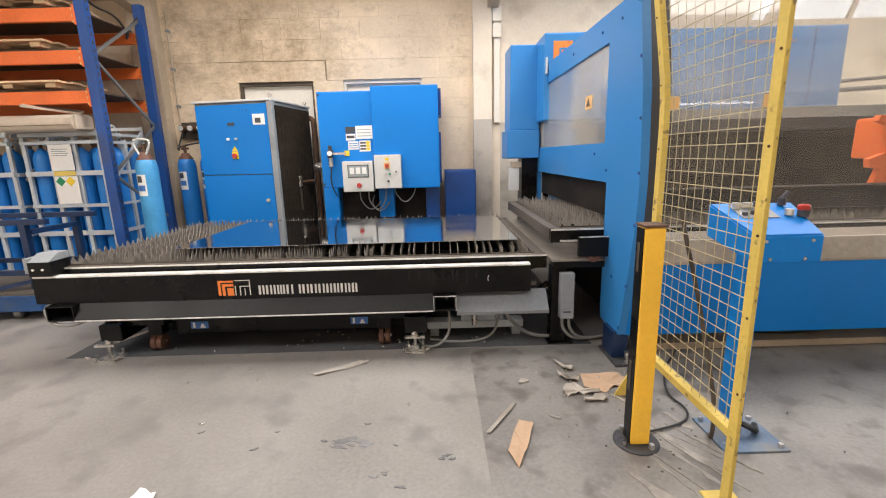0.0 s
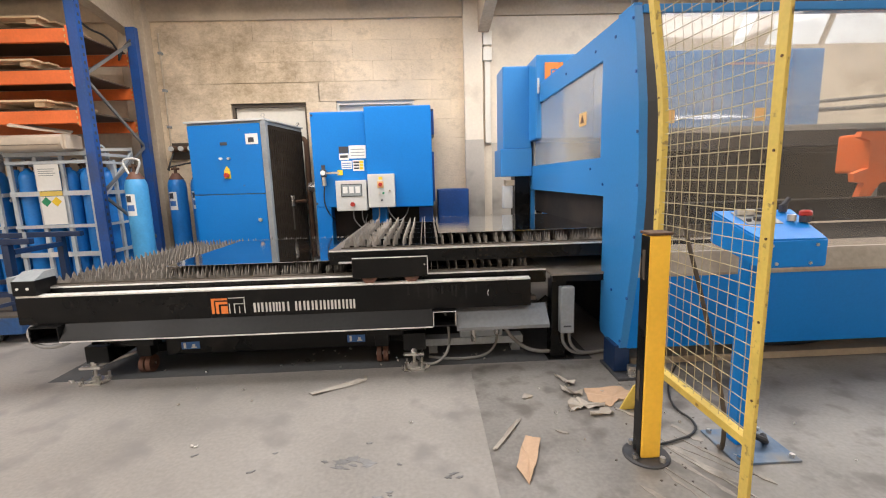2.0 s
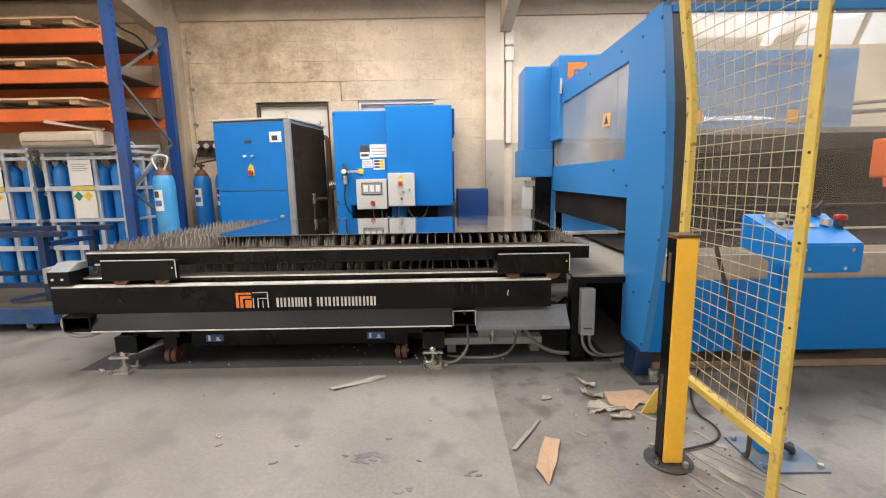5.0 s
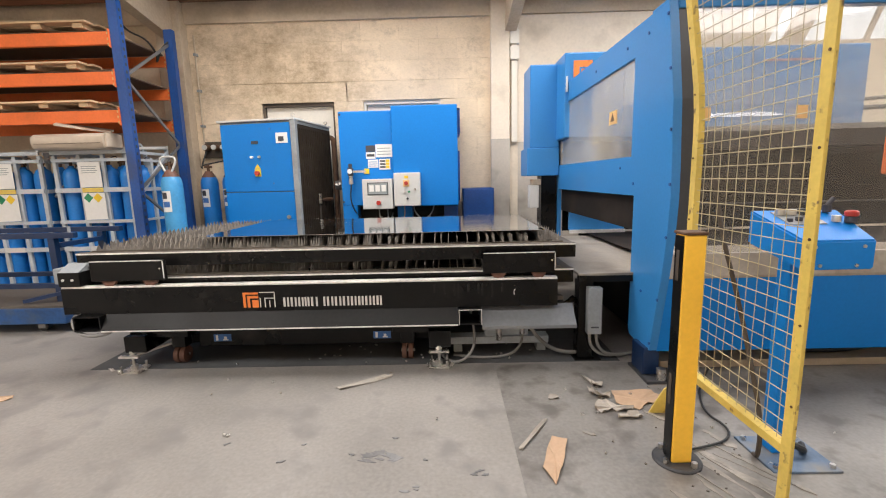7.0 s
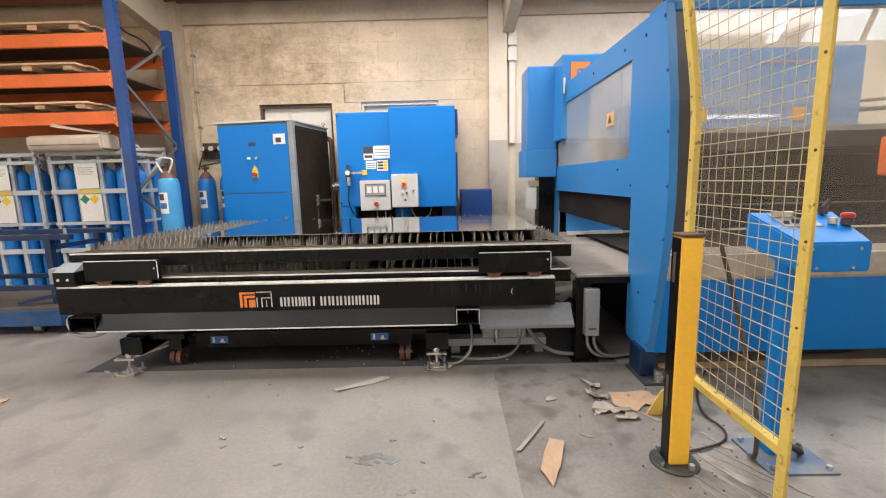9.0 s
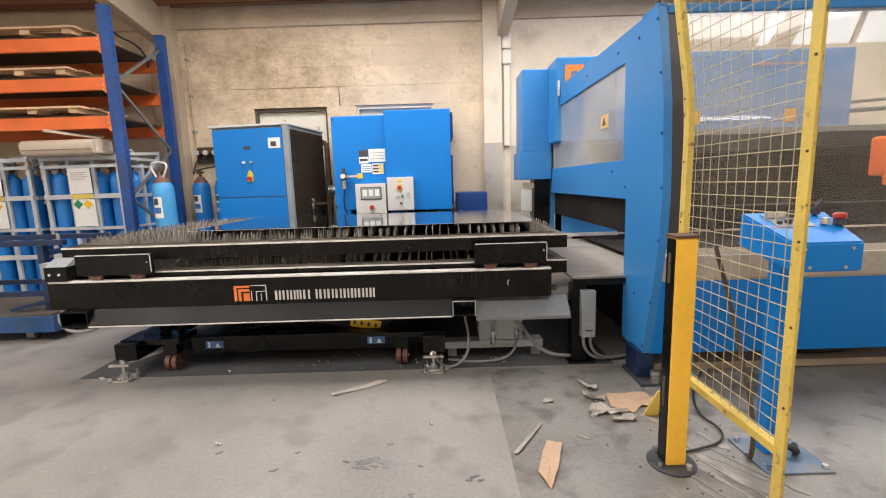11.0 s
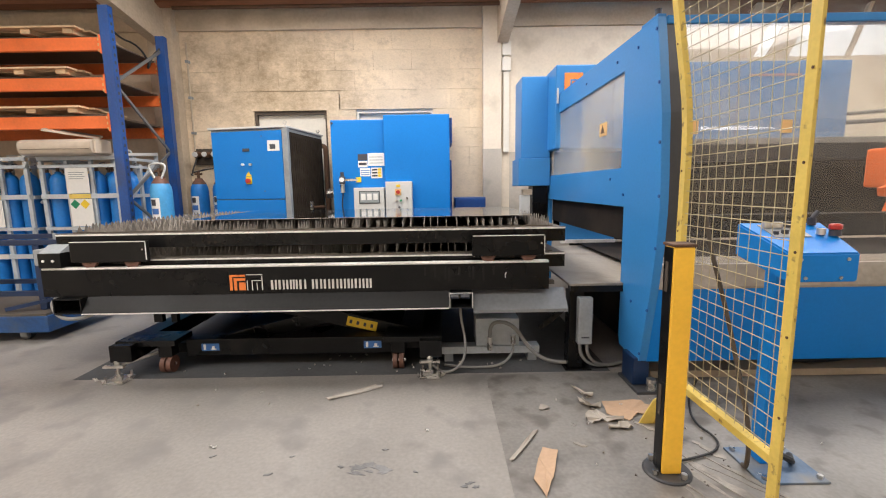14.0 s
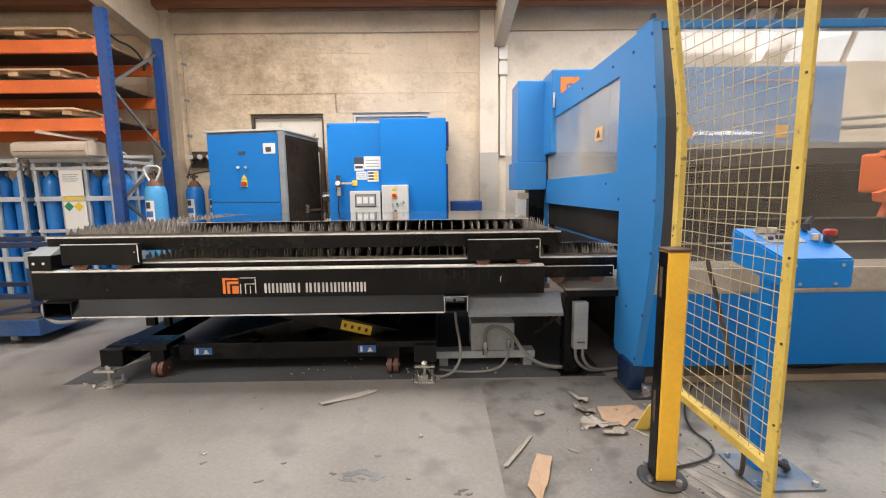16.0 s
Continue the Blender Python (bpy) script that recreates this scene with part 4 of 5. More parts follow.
part("cable_gland", tubes(((0.43, 0.15, 0.10), (0.43, 0.15, 0.19), 0.019)), M_CHROME, cab)
part("cable_gland", tubes(((0.59, 0.16, 0.14), (0.59, 0.16, 0.20), 0.017)), M_CHROME, cab)
pu = thing("hydraulic_unit", "grey hydraulic unit on a steel channel beside the lift", "hydraulic unit", at=(0.45, 0.3, 0))
part("channel", boxes((0.10, 0.78, 0.20, 0.30, 0.055, 0.105), bevel=0.003), M_FRAME, pu)
for xf in (0.12, 0.70):
    part("foot", boxes((xf, xf + 0.06, 0.20, 0.30, 0, 0.0545)), M_GREYP, pu)
part("motor_block", boxes((0.34, 0.64, 0.21, 0.42, 0.106, 0.30), bevel=0.008), M_FRAME, pu)

# ---- laser cutting machine ----
XM = 1.28
mc = thing("laser_cutting_machine", "large blue laser cutting machine with clear front guard", "machine", at=(2.9, 0.9, 0))
PROFILE = [(-0.29, 2.07), (-0.351, 1.784), (-0.387, 1.571), (-0.411, 1.217), (-0.415, 1.05), (-0.40, 0.86), (-0.36, 0.62), (-0.262, 0.175)]
# end panel with window and slot, in three joined slabs of one sheet
bm = bmesh.new()
TH = 0.045
w0, w1, wz0, wz1 = 0.105, 2.04, 1.307, 1.897
o0, o1, oz = 0.042, 1.985, 1.066
prism(bm, [(-0.29, 2.07), (-0.327, wz1), (2.10, wz1), (2.10, 2.07)], "x", XM, XM + TH)
prism(bm, [(-0.327, wz1), (-0.387, 1.571), (-0.405, wz0), (w0, wz0), (w0, wz1)], "x", XM, XM + TH)
prism(bm, [(w1, wz0), (2.10, wz0), (2.10, wz1), (w1, wz1)], "x", XM, XM + TH)
prism(bm, [(-0.405, wz0), (-0.411, 1.217), (-0.415, oz), (2.10, oz), (2.10, wz0)], "x", XM, XM + TH)
prism(bm, [(-0.415, oz), (-0.40, 0.86), (-0.36, 0.62), (-0.262, 0.175), (-0.16, 0.16), (0.026, 0.178), (o0, 0.22), (o0, oz)], "x", XM, XM + TH)
prism(bm, [(o1, 0.2), (2.10, 0.2), (2.10, oz), (o1, oz)], "x", XM, XM + TH)
end = part("end_panel", bm, M_BLUE2, mc, "blue sheet steel end panel")
part("side_window", boxes((XM + 0.012, XM + 0.018, w0, w1, wz0, wz1)), M_GLASSD, end, "dusty clear side window").visible_shadow = False
part("window_label", boxes((XM + 0.006, XM + 0.011, 0.40, 0.53, 1.545, 1.635)), M_OLAB, end, "orange warning label")
bm = bmesh.new()
prism(bm, [(0.43, 1.565), (0.50, 1.565), (0.465, 1.62)], "x", XM + 0.003, XM + 0.0055)
part("label_print", bm, M_RUST, end)
for y, z in ((-0.315, 2.01), (-0.37, 1.73), (-0.41, 1.42), (-0.43, 1.14), (-0.42, 0.86), (-0.36, 0.5), (-0.29, 0.22), (-0.1, 1.98), (0.2, 1.98), (0.8, 1.98), (0.25, 1.24), (0.03, 1.14), (-0.15, 0.5)):
    part("screw", tubes(((XM - 0.006, y + 0.025, z), (XM, y + 0.025, z), 0.009), seg=8), M_BLUED, end)
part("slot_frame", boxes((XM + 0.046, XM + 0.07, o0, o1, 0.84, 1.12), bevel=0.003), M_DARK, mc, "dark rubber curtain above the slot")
part("inner_panel", boxes((XM + 0.1, 1.95, 1.86, 1.90, 0.64, 1.0)), M_BLUE2, mc, "blue inner panel")
part("inner_sill", boxes((XM + 0.1, 1.95, 1.82, 1.859, 0.605, 0.64)), M_WORN_GLINT, mc, "bright steel sill")
# dark gasket strip behind the front edge
bm = bmesh.new()
prism(bm, [(y + 0.004, z) for y, z in PROFILE[:6]] + [(y + 0.05, z) for y, z in PROFILE[:6]][::-1], "x", XM + TH + 0.001, XM + TH + 0.10)
part("gasket_frame", bm, M_RUBBER, mc, "dark grey frame strip")
# bent front guard in two halves, light haze mixed into the upper
bm = bmesh.new()
# extra fold near z 1.48, shaped to catch a bright streak
GP = PROFILE[:2] + [(-0.375, 1.57), (-0.384, 1.515), (-0.396, 1.48), (-0.406, 1.45), (-0.410, 1.40)]
prism(bm, [(y + 0.002, z) for y, z in GP] + [(y + 0.006, z) for y, z in GP][::-1], "x", XM + TH + 0.101, 6.1)
guard = part("front_guard", bm, M_GLASSU, mc, "dusty bent upper polycarbonate guard with light haze mixed in", smooth=True)
guard.visible_shadow = False
GP = [(-0.410, 1.398)] + PROFILE[3:6] + [(-0.345, 0.765)]
bm = bmesh.new()
prism(bm, [(y + 0.002, z) for y, z in GP] + [(y + 0.006, z) for y, z in GP][::-1], "x", XM + TH + 0.101, 6.1)
part("lower_guard", bm, M_GLASS, mc, "clear lower polycarbonate guard", smooth=True).visible_shadow = False
for x in (1.43, 1.915):
    part("guard_label", boxes((x - 0.028, x + 0.028, -0.412, -0.407, 1.455, 1.52)), M_OLAB, guard, "orange warning label")
part("top_rail", boxes((XM + TH + 0.001, 6.1, -0.305, -0.235, 2.03, 2.073), bevel=0.006), M_BLUE2, mc, "blue top rail")
part("top_bar", boxes((XM, XM + TH, -0.29, -0.1, 2.071, 2.085), bevel=0.003), M_BLUE2, mc)
bm = bmesh.new()
prism(bm, [(-0.36, 0.625), (-0.262, 0.17), (0.0, 0.17), (0.0, 0.625)], "x", XM + TH + 0.001, 6.1)
part("front_panel", bm, M_BLUE, mc, "blue lower front panel")
bm = bmesh.new()
prism(bm, [(-0.364, 0.626), (-0.364, 0.64), (-0.32, 0.755), (-0.05, 0.755), (-0.05, 0.626)], "x", XM + TH + 0.001, 6.1)
part("ledge", bm, M_TABLE, mc, "dusty worn sloping ledge")
part("gantry", boxes((1.245, 1.80, 1.62, 2.12, 1.56, 2.335), bevel=0.012), M_BLUE2, mc, "blue gantry end box with an orange emblem")
part("gantry", boxes((1.802, 4.06, 1.62, 2.12, 1.55, 2.345), bevel=0.012), M_BLUE2, mc, "long blue gantry beam")
for x in (2.05, 2.98, 3.75):
    part("panel_seam", boxes((x, x + 0.012, 1.6165, 1.6195, 1.57, 2.33)), M_BLUED, mc)
part("brand_stripe", boxes((3.08, 3.58, 1.614, 1.6195, 2.205, 2.225)), M_FADED, mc, "faded orange stripe")
part("emblem", boxes((1.325, 1.50, 1.613, 1.6195, 2.09, 2.26)), M_ORANGE2, mc, "orange square emblem")
part("emblem_line", boxes((1.38, 1.395, 1.6105, 1.613, 2.09, 2.20), (1.3955, 1.50, 1.6105, 1.613, 2.185, 2.20)), M_BLUE2, mc)
part("grip", boxes((1.255, 1.27, 1.60, 1.6195, 1.98, 2.12)), M_GREYL, mc)
part("side_cabinet", boxes((0.975, 1.275, 1.92, 2.3, 1.49, 2.305), bevel=0.01), M_BLUE2, mc)
part("side_cabinet", boxes((0.945, 1.275, 1.90, 2.3, 1.205, 1.489), bevel=0.01), M_BLUE2, mc)
part("column", boxes((1.11, 1.27, 1.98, 2.2, 0.0, 1.205)), M_BLACK, mc)
part("valve_block", boxes((0.98, 1.08, 1.95, 2.05, 0.87, 1.11), bevel=0.008), M_GREYL, mc)
part("valve_cap", boxes((1.0, 1.10, 1.94, 2.04, 1.111, 1.17), bevel=0.008), M_CONC, mc)
# inside, its dimness painted with near-black
part("inner_back", boxes((XM + 0.1, 6.1, 2.13, 2.16, 0.60, 1.66)), M_DARK, mc, "interior wall, the machine's inner shade in its dark colour")
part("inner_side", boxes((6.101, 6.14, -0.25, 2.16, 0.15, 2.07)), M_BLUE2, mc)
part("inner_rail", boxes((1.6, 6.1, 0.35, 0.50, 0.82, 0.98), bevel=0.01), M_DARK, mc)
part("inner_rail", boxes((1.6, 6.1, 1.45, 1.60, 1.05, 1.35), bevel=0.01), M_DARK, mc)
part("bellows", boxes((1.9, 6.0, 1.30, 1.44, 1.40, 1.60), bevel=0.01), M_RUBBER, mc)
# dark sheet over the table; interior shade is in its colour
part("cutting_bed", boxes((1.55, 6.1, 0.06, 1.79, 0.601, 0.612)), M_DARK, mc, "cutting bed sheet with the interior's shade painted in")
hd = part("cutting_head", boxes((3.50, 4.07, 0.55, 0.80, 1.15, 1.45), bevel=0.02), M_ORANGE, mc, "orange cutting head carriage")
bm = bmesh.new()
prism(bm, [(3.39, 1.42), (3.47, 1.39), (3.48, 1.19), (3.37, 1.15), (3.38, 1.09), (3.46, 1.08), (3.41, 0.93), (3.50, 0.95), (3.59, 1.08), (3.97, 1.12), (3.97, 1.45), (3.47, 1.46), (3.40, 1.46)], "y", 0.50, 0.548)
part("carriage_plate", bm, M_ORANGE, hd)
part("nozzle", tubes(((3.67, 0.66, 0.85), (3.67, 0.66, 1.15), 0.05)), M_CHROME, hd)
for x in (1.245, 5.8):
    lg = part("machine_leg", boxes((x + 0.01, x + 0.105, -0.25, -0.09, 0.02, 0.185), bevel=0.006), M_NAVY, mc, "dark blue support leg")
    part("foot", boxes((x, x + 0.125, -0.34, -0.06, 0.0, 0.019), bevel=0.004), M_RUBBER, lg)
    part("foot_screw", tubes(((x + 0.09, -0.31, 0.019), (x + 0.09, -0.31, 0.085), 0.026)), M_CHROME, lg)
part("under_beam", boxes((1.42, 6.1, -0.12, 0.12, 0.0, 0.045), bevel=0.004), M_CONC, mc, "low pale strip under the machine front")
# block added to stop light leaking in beneath the machine
part("base_frame", boxes((1.55, 6.1, 0.62, 2.1, 0.0, 0.58)), M_DARK, mc, "added dark block for the shade under the machine")
part("under_cable", sweep(bmesh.new(), [(1.9, 0.1, 0.15), (2.2, -0.02, 0.075), (2.6, -0.05, 0.07), (2.9, 0.0, 0.10), (3.3, 0.1, 0.075)], 0.02), M_CABLEB, mc)
part("cable_track", tubes(((4.05, 1.8, 1.86), (6.0, 1.8, 1.99), 0.018)), M_RUBBER, mc)
part("cable_track", tubes(((4.05, 1.8, 1.78), (6.0, 1.8, 1.87), 0.022)), M_RUBBER, mc)
part("beacon", tubes(((1.30, -0.25, 2.086), (1.30, -0.25, 2.12), 0.018)), M_INK, mc)

# ---- light curtain column ----
bl = thing("light_curtain_column", "yellow square safety column with black optical face on a round foot", "safety column", at=(1.03, -1.03, 0))
part("housing", boxes((0.982, 1.064, -1.07, -0.99, 0.014, 0.962), bevel=0.008), M_YELLOW, bl)
part("optic_face", boxes((0.978, 0.9815, -1.062, -1.002, 0.02, 0.958)), M_BLACK, bl, "black optical face")
for z0, z1 in ((0.78, 0.90), (0.26, 0.39)):
    part("lens_slot", boxes((0.9755, 0.9778, -1.04, -1.02, z0, z1)), M_BRONZE, bl)
part("cap", boxes((0.978, 1.068, -1.074, -0.986, 0.963, 0.974), bevel=0.003), M_RUST, bl, "dark worn cap")
part("foot", lathe(bmesh.new(), [(0.096, 0.0), (0.096, 0.008), (0.090, 0.0135)], 1.024, -1.03, 32), M_RUBBER, bl, "dark round foot plate")
for a in range(4):
    x, y = 1.024 + 0.076 * math.cos(a * 1.571 + 0.5), -1.03 + 0.076 * math.sin(a * 1.571 + 0.5)
    part("anchor_bolt", tubes(((x, y, 0.0135), (x, y, 0.035), 0.012), seg=6), M_CHROME, bl)
bcab = solo("floor_cable", sweep(bmesh.new(), [(1.09, -0.98, 0.012), (1.22, -0.95, 0.012), (1.36, -0.90, 0.012), (1.42, -0.80, 0.012), (1.38, -0.66, 0.012), (1.5, -0.4, 0.012), (1.7, -0.16, 0.012)], 0.0055), M_CABLEB, "black cable lying on the floor beside the safety column", "cable")

# ---- wire mesh guard fence ----
FL = [(1.225, 0.0), (1.225, 0.70), (1.227, 1.35), (1.224, 1.45), (1.215, 1.56), (1.199, 1.67), (1.181, 1.78), (1.162, 1.905), (1.12, 2.2)]
FR = [(1.23, 0.0), (1.23, 1.10), (1.23, 2.2)]
FYL, FYR = -0.75, -1.38


def along(rows, z):
    for (xa, za), (xb, zb) in zip(rows, rows[1:]):
        if za <= z <= zb:
            return xa + (xb - xa) * (z - za) / (zb - za)
    return rows[-1][0]


fc = thing("mesh_guard_panel", "worn yellow steel guard fence panel with wire mesh", "fence", at=(1.27, -1.1, 0))
for rows, y, s in ((FL, FYL, -1), (FR, FYR, 1)):
    bm = bmesh.new()
    w, d, th = (0.026 if s < 0 else 0.042), 0.036, 0.005
    sec = [(-w / 2, s * th), (w / 2, s * th), (w / 2, 0), (-w / 2 + th, 0), (-w / 2 + th, -s * d), (-w / 2, -s * d)]
    rings = [[bm.verts.new((x + p[0], y + p[1], z)) for p in sec] for x, z in rows]
    for p, q in zip(rings, rings[1:]):
        for i in range(6):
            bm.faces.new((p[i], p[(i + 1) % 6], q[(i + 1) % 6], q[i]))
    bm.faces.new(rings[0])
    bm.faces.new(rings[-1][::-1])
    pst = part("post", bm, M_YELLOWF, fc, "worn yellow angle-steel post")
    if s > 0:
        part("base_plate", boxes((rows[0][0] - 0.06, rows[0][0] + 0.06, y - 0.06, y + 0.06, 0, 0.008), bevel=0.002), M_YELLOWF, pst)
    if s < 0:
        bm = bmesh.new()
        prism(bm, [(rows[0][0] - 0.11, 0.004), (rows[0][0] - 0.022, 0.004), (rows[0][0] - 0.022, 0.14), (rows[0][0] - 0.04, 0.13)], "y", y + 0.10, y + 0.108)
        part("gusset", bm, M_YELLOWF, pst)
        part("foot_bar", boxes((rows[0][0] - 0.022, rows[0][0] + 0.02, y + 0.022, y + 0.1, 0.009, 0.05)), M_YELLOWF, pst)
    for k in range(7):
        z = 0.45 + k * 0.27
        x = along(rows, z)
        part("rivet", tubes(((x - w / 2 - 0.003, y - s * 0.022, z), (x - w / 2 + 0.001, y - s * 0.022, z), 0.0045), seg=8), M_RUST, pst)
part("bottom_rail", bar(bmesh.new(), (along(FL, 0.285), FYL, 0.285), (along(FR, 0.285), FYR, 0.285), 0.035, 0.03), M_YELLOWF, fc)
NV, NH = 12, 38
rngf = random.Random(8)
for k in range(1, NV):
    u = k / NV
    pts = [((1 - u) * along(FL, z) + u * along(FR, z) + rngf.uniform(-0.002, 0.002), (1 - u) * FYL + u * FYR, z) for z in (0.29, 0.6, 1.0, 1.45, 1.8, 2.18)]
    bm = bmesh.new()
    for a, b in zip(pts, pts[1:]):
        tube(bm, a, b, 0.0014, seg=5)
    part("mesh_wire", bm, M_WIRE, fc)
for k in range(NH):
    z = 0.32 + k * 0.05
    part("mesh_wire", tubes(((along(FL, z), FYL, z), (along(FR, z), FYR, z), 0.0018), seg=5), M_WIRE, fc)
part("strap", sweep(bmesh.new(), [(1.235, -0.86, 1.18), (1.255, -0.90, 0.95), (1.29, -0.98, 0.70), (1.31, -1.06, 0.45), (1.345, -1.10, 0.22), (1.36, -1.08, 0.05), (1.40, -1.0, 0.012)], 0.009), M_BRONZE, fc, "rusty brown cable tied to the mesh")

# ---- operator console ----
cn = thing("operator_console", "blue operator console with buttons and red emergency stop on a post", "control panel", at=(1.58, -1.05, 0))
A, F_, G, D = (1.255, -1.06), (1.295, -1.28), (1.53, -1.28), (1.575, -1.06)
bm = bmesh.new()
tops = [bm.verts.new((p[0], p[1], z)) for p, z in zip((A, F_, G, D), (1.053, 0.965, 0.965, 1.050))]
bots = [bm.verts.new((p[0], p[1], z)) for p, z in zip((A, F_, G, D), (0.930, 0.865, 0.865, 0.928))]
bm.faces.new(tops)
bm.faces.new(bots[::-1])
for i in range(4):
    bm.faces.new((tops[i], bots[i], bots[(i + 1) % 4], tops[(i + 1) % 4]))
bmesh.ops.recalc_face_normals(bm, faces=bm.faces[:])
bmesh.ops.bevel(bm, geom=bm.edges[:], offset=0.006, segments=2, affect='EDGES')
hs = part("housing", bm, M_BLUE, cn)
bm = bmesh.new()
lid = [bm.verts.new((x, y, 0.965 + (y + 1.28) * 0.4 + 0.0005)) for x, y in ((1.315, -1.085), (1.32, -1.175), (1.45, -1.175), (1.45, -1.085))]
lid2 = [bm.verts.new(v.co + Vector((0, 0, 0.003))) for v in lid]
bm.faces.new(lid2)
for i in range(4):
    bm.faces.new((lid[i], lid[(i + 1) % 4], lid2[(i + 1) % 4], lid2[i]))
part("face_plate", bm, M_GREYP, hs, "worn grey face plate")


def console_z(y):
    return 0.965 + (y + 1.28) * 0.4 + 0.002


for x, y, r, h, mm in ((1.335, -1.105, 0.016, 0.02, M_CHROME), (1.375, -1.105, 0.016, 0.02, M_CHROME), (1.418, -1.105, 0.018, 0.022, M_INK), (1.335, -1.155, 0.009, 0.012, M_INK), (1.37, -1.15, 0.012, 0.014, M_INK), (1.41, -1.15, 0.012, 0.014, M_CHROME), (1.492, -1.16, 0.014, 0.022, M_CHROME)):
    part("push_button", tubes(((x, y, console_z(y)), (x, y, console_z(y) + h), r), seg=16), mm, cn)
part("selector_switch", tubes(((1.515, -1.09, console_z(-1.09)), (1.515, -1.09, console_z(-1.09) + 0.026), 0.014), ((1.515, -1.09, console_z(-1.09) + 0.025), (1.535, -1.09, console_z(-1.09) + 0.05), 0.008)), M_INK, cn)
es = part("emergency_stop", tubes(((1.535, -1.17, console_z(-1.17)), (1.535, -1.17, console_z(-1.17) + 0.022), 0.018), seg=16), M_INK, cn)
part("mushroom_button", lathe(bmesh.new(), [(0.016, console_z(-1.17) + 0.022), (0.020, console_z(-1.17) + 0.025), (0.020, console_z(-1.17) + 0.038), (0.014, console_z(-1.17) + 0.043)], 1.535, -1.17, 20), M_RED, es, "red mushroom button")
for x, z in ((1.33, 0.945), (1.49, 0.945), (1.35, 0.882), (1.47, 0.882)):
    part("screw", tubes(((x, -1.284, z), (x, -1.27, z), 0.006), seg=8), M_CHROME, cn)
part("post", boxes((1.475, 1.545, -1.00, -0.93, 0.012, 0.96), bevel=0.006), M_BLUE, cn)
part("base_plate", boxes((1.40, 1.675, -1.12, -0.87, 0.0, 0.011), bevel=0.003), M_SCUFF, cn, "scuffed blue base plate")
for x, y in ((1.425, -1.095), (1.65, -1.095), (1.425, -0.895), (1.65, -0.895)):
    part("anchor_bolt", tubes(((x, y, 0.011), (x, y, 0.026), 0.011), seg=6), M_CHROME, cn)
part("cable", sweep(bmesh.new(), [(1.54, -0.99, 0.06), (1.58, -1.03, 0.05), (1.60, -1.01, 0.027), (1.63, -0.96, 0.025)], 0.014), M_CABLEB, cn)

# ---- pallet rack with orange beams ----
rk = thing("pallet_rack", "tall blue steel pallet rack with orange beams and stored boards", "storage rack", at=(-4.6, 2.45, 0))
RYF, RYR = 2.0, 2.86


def rack_post(xb, xt, y, zt):
    bm = bmesh.new()
    a = [(-0.05, -0.035), (0.05, -0.035), (0.05, 0.035), (0.03, 0.035), (0.03, -0.02), (-0.03, -0.02), (-0.03, 0.035), (-0.05, 0.035)]
    v0 = [bm.verts.new((xb + p[0], y + p[1], 0.008)) for p in a]
    v1 = [bm.verts.new((xt + p[0], y + p[1], zt)) for p in a]
    bm.faces.new(v0)
    bm.faces.new(v1[::-1])
    for i in range(8):
        bm.faces.new((v0[i], v0[(i + 1) % 8], v1[(i + 1) % 8], v1[i]))
    p = part("post", bm, M_BLUED, rk, "dark blue upright")
    part("foot_plate", boxes((xb - 0.09, xb + 0.09, y - 0.07, y + 0.07, 0, 0.0075)), M_BLUED, p)
    return p


pf = rack_post(-3.215, -3.215, RYF, 3.06)
pr = rack_post(-3.195, -3.195, RYR, 3.04)
rack_post(-6.0, -6.0, RYF, 3.08)
rack_post(-6.0, -6.0, RYR, 3.05)
for z in [0.25 + 0.075 * k for k in range(37)]:
    x = -3.215
    part("post_hole", boxes((x + 0.0505, x + 0.0515, RYF - 0.012, RYF + 0.012, z, z + 0.03)), M_INK, pf)
for ya, za, yb, zb in ((RYF + 0.03, 2.34, RYR - 0.03, 2.86), (RYF + 0.03, 2.30, RYR - 0.03, 1.70), (RYR - 0.03, 1.68, RYF + 0.03, 1.16), (RYF + 0.03, 1.14, RYR - 0.03, 0.60)):
    part("lattice_brace", bar(bmesh.new(), (-3.205, ya, za), (-3.205, yb, zb), 0.02, 0.028), M_APRON, rk, "bare steel diagonal brace")
LEVELS = (1.86, 2.24, 2.625)
for z in LEVELS:
    for y in (RYF - 0.03, RYR + 0.02):
        b = part("beam", boxes((-5.95, -3.27, y - 0.02, y + 0.03, z, z + 0.125), bevel=0.006), M_ORANGE, rk, "orange shelf beam")
        part("beam_hook", boxes((-3.2695, -3.2655, y - 0.03, y + 0.035, z - 0.03, z + 0.15)), M_ORANGE, b)
        for k in range(3):
            part("hook_rivet", boxes((-3.285, -3.272, y - 0.026, y - 0.0205, z - 0.015 + k * 0.055, z + 0.01 + k * 0.055)), M_OLAB, b)
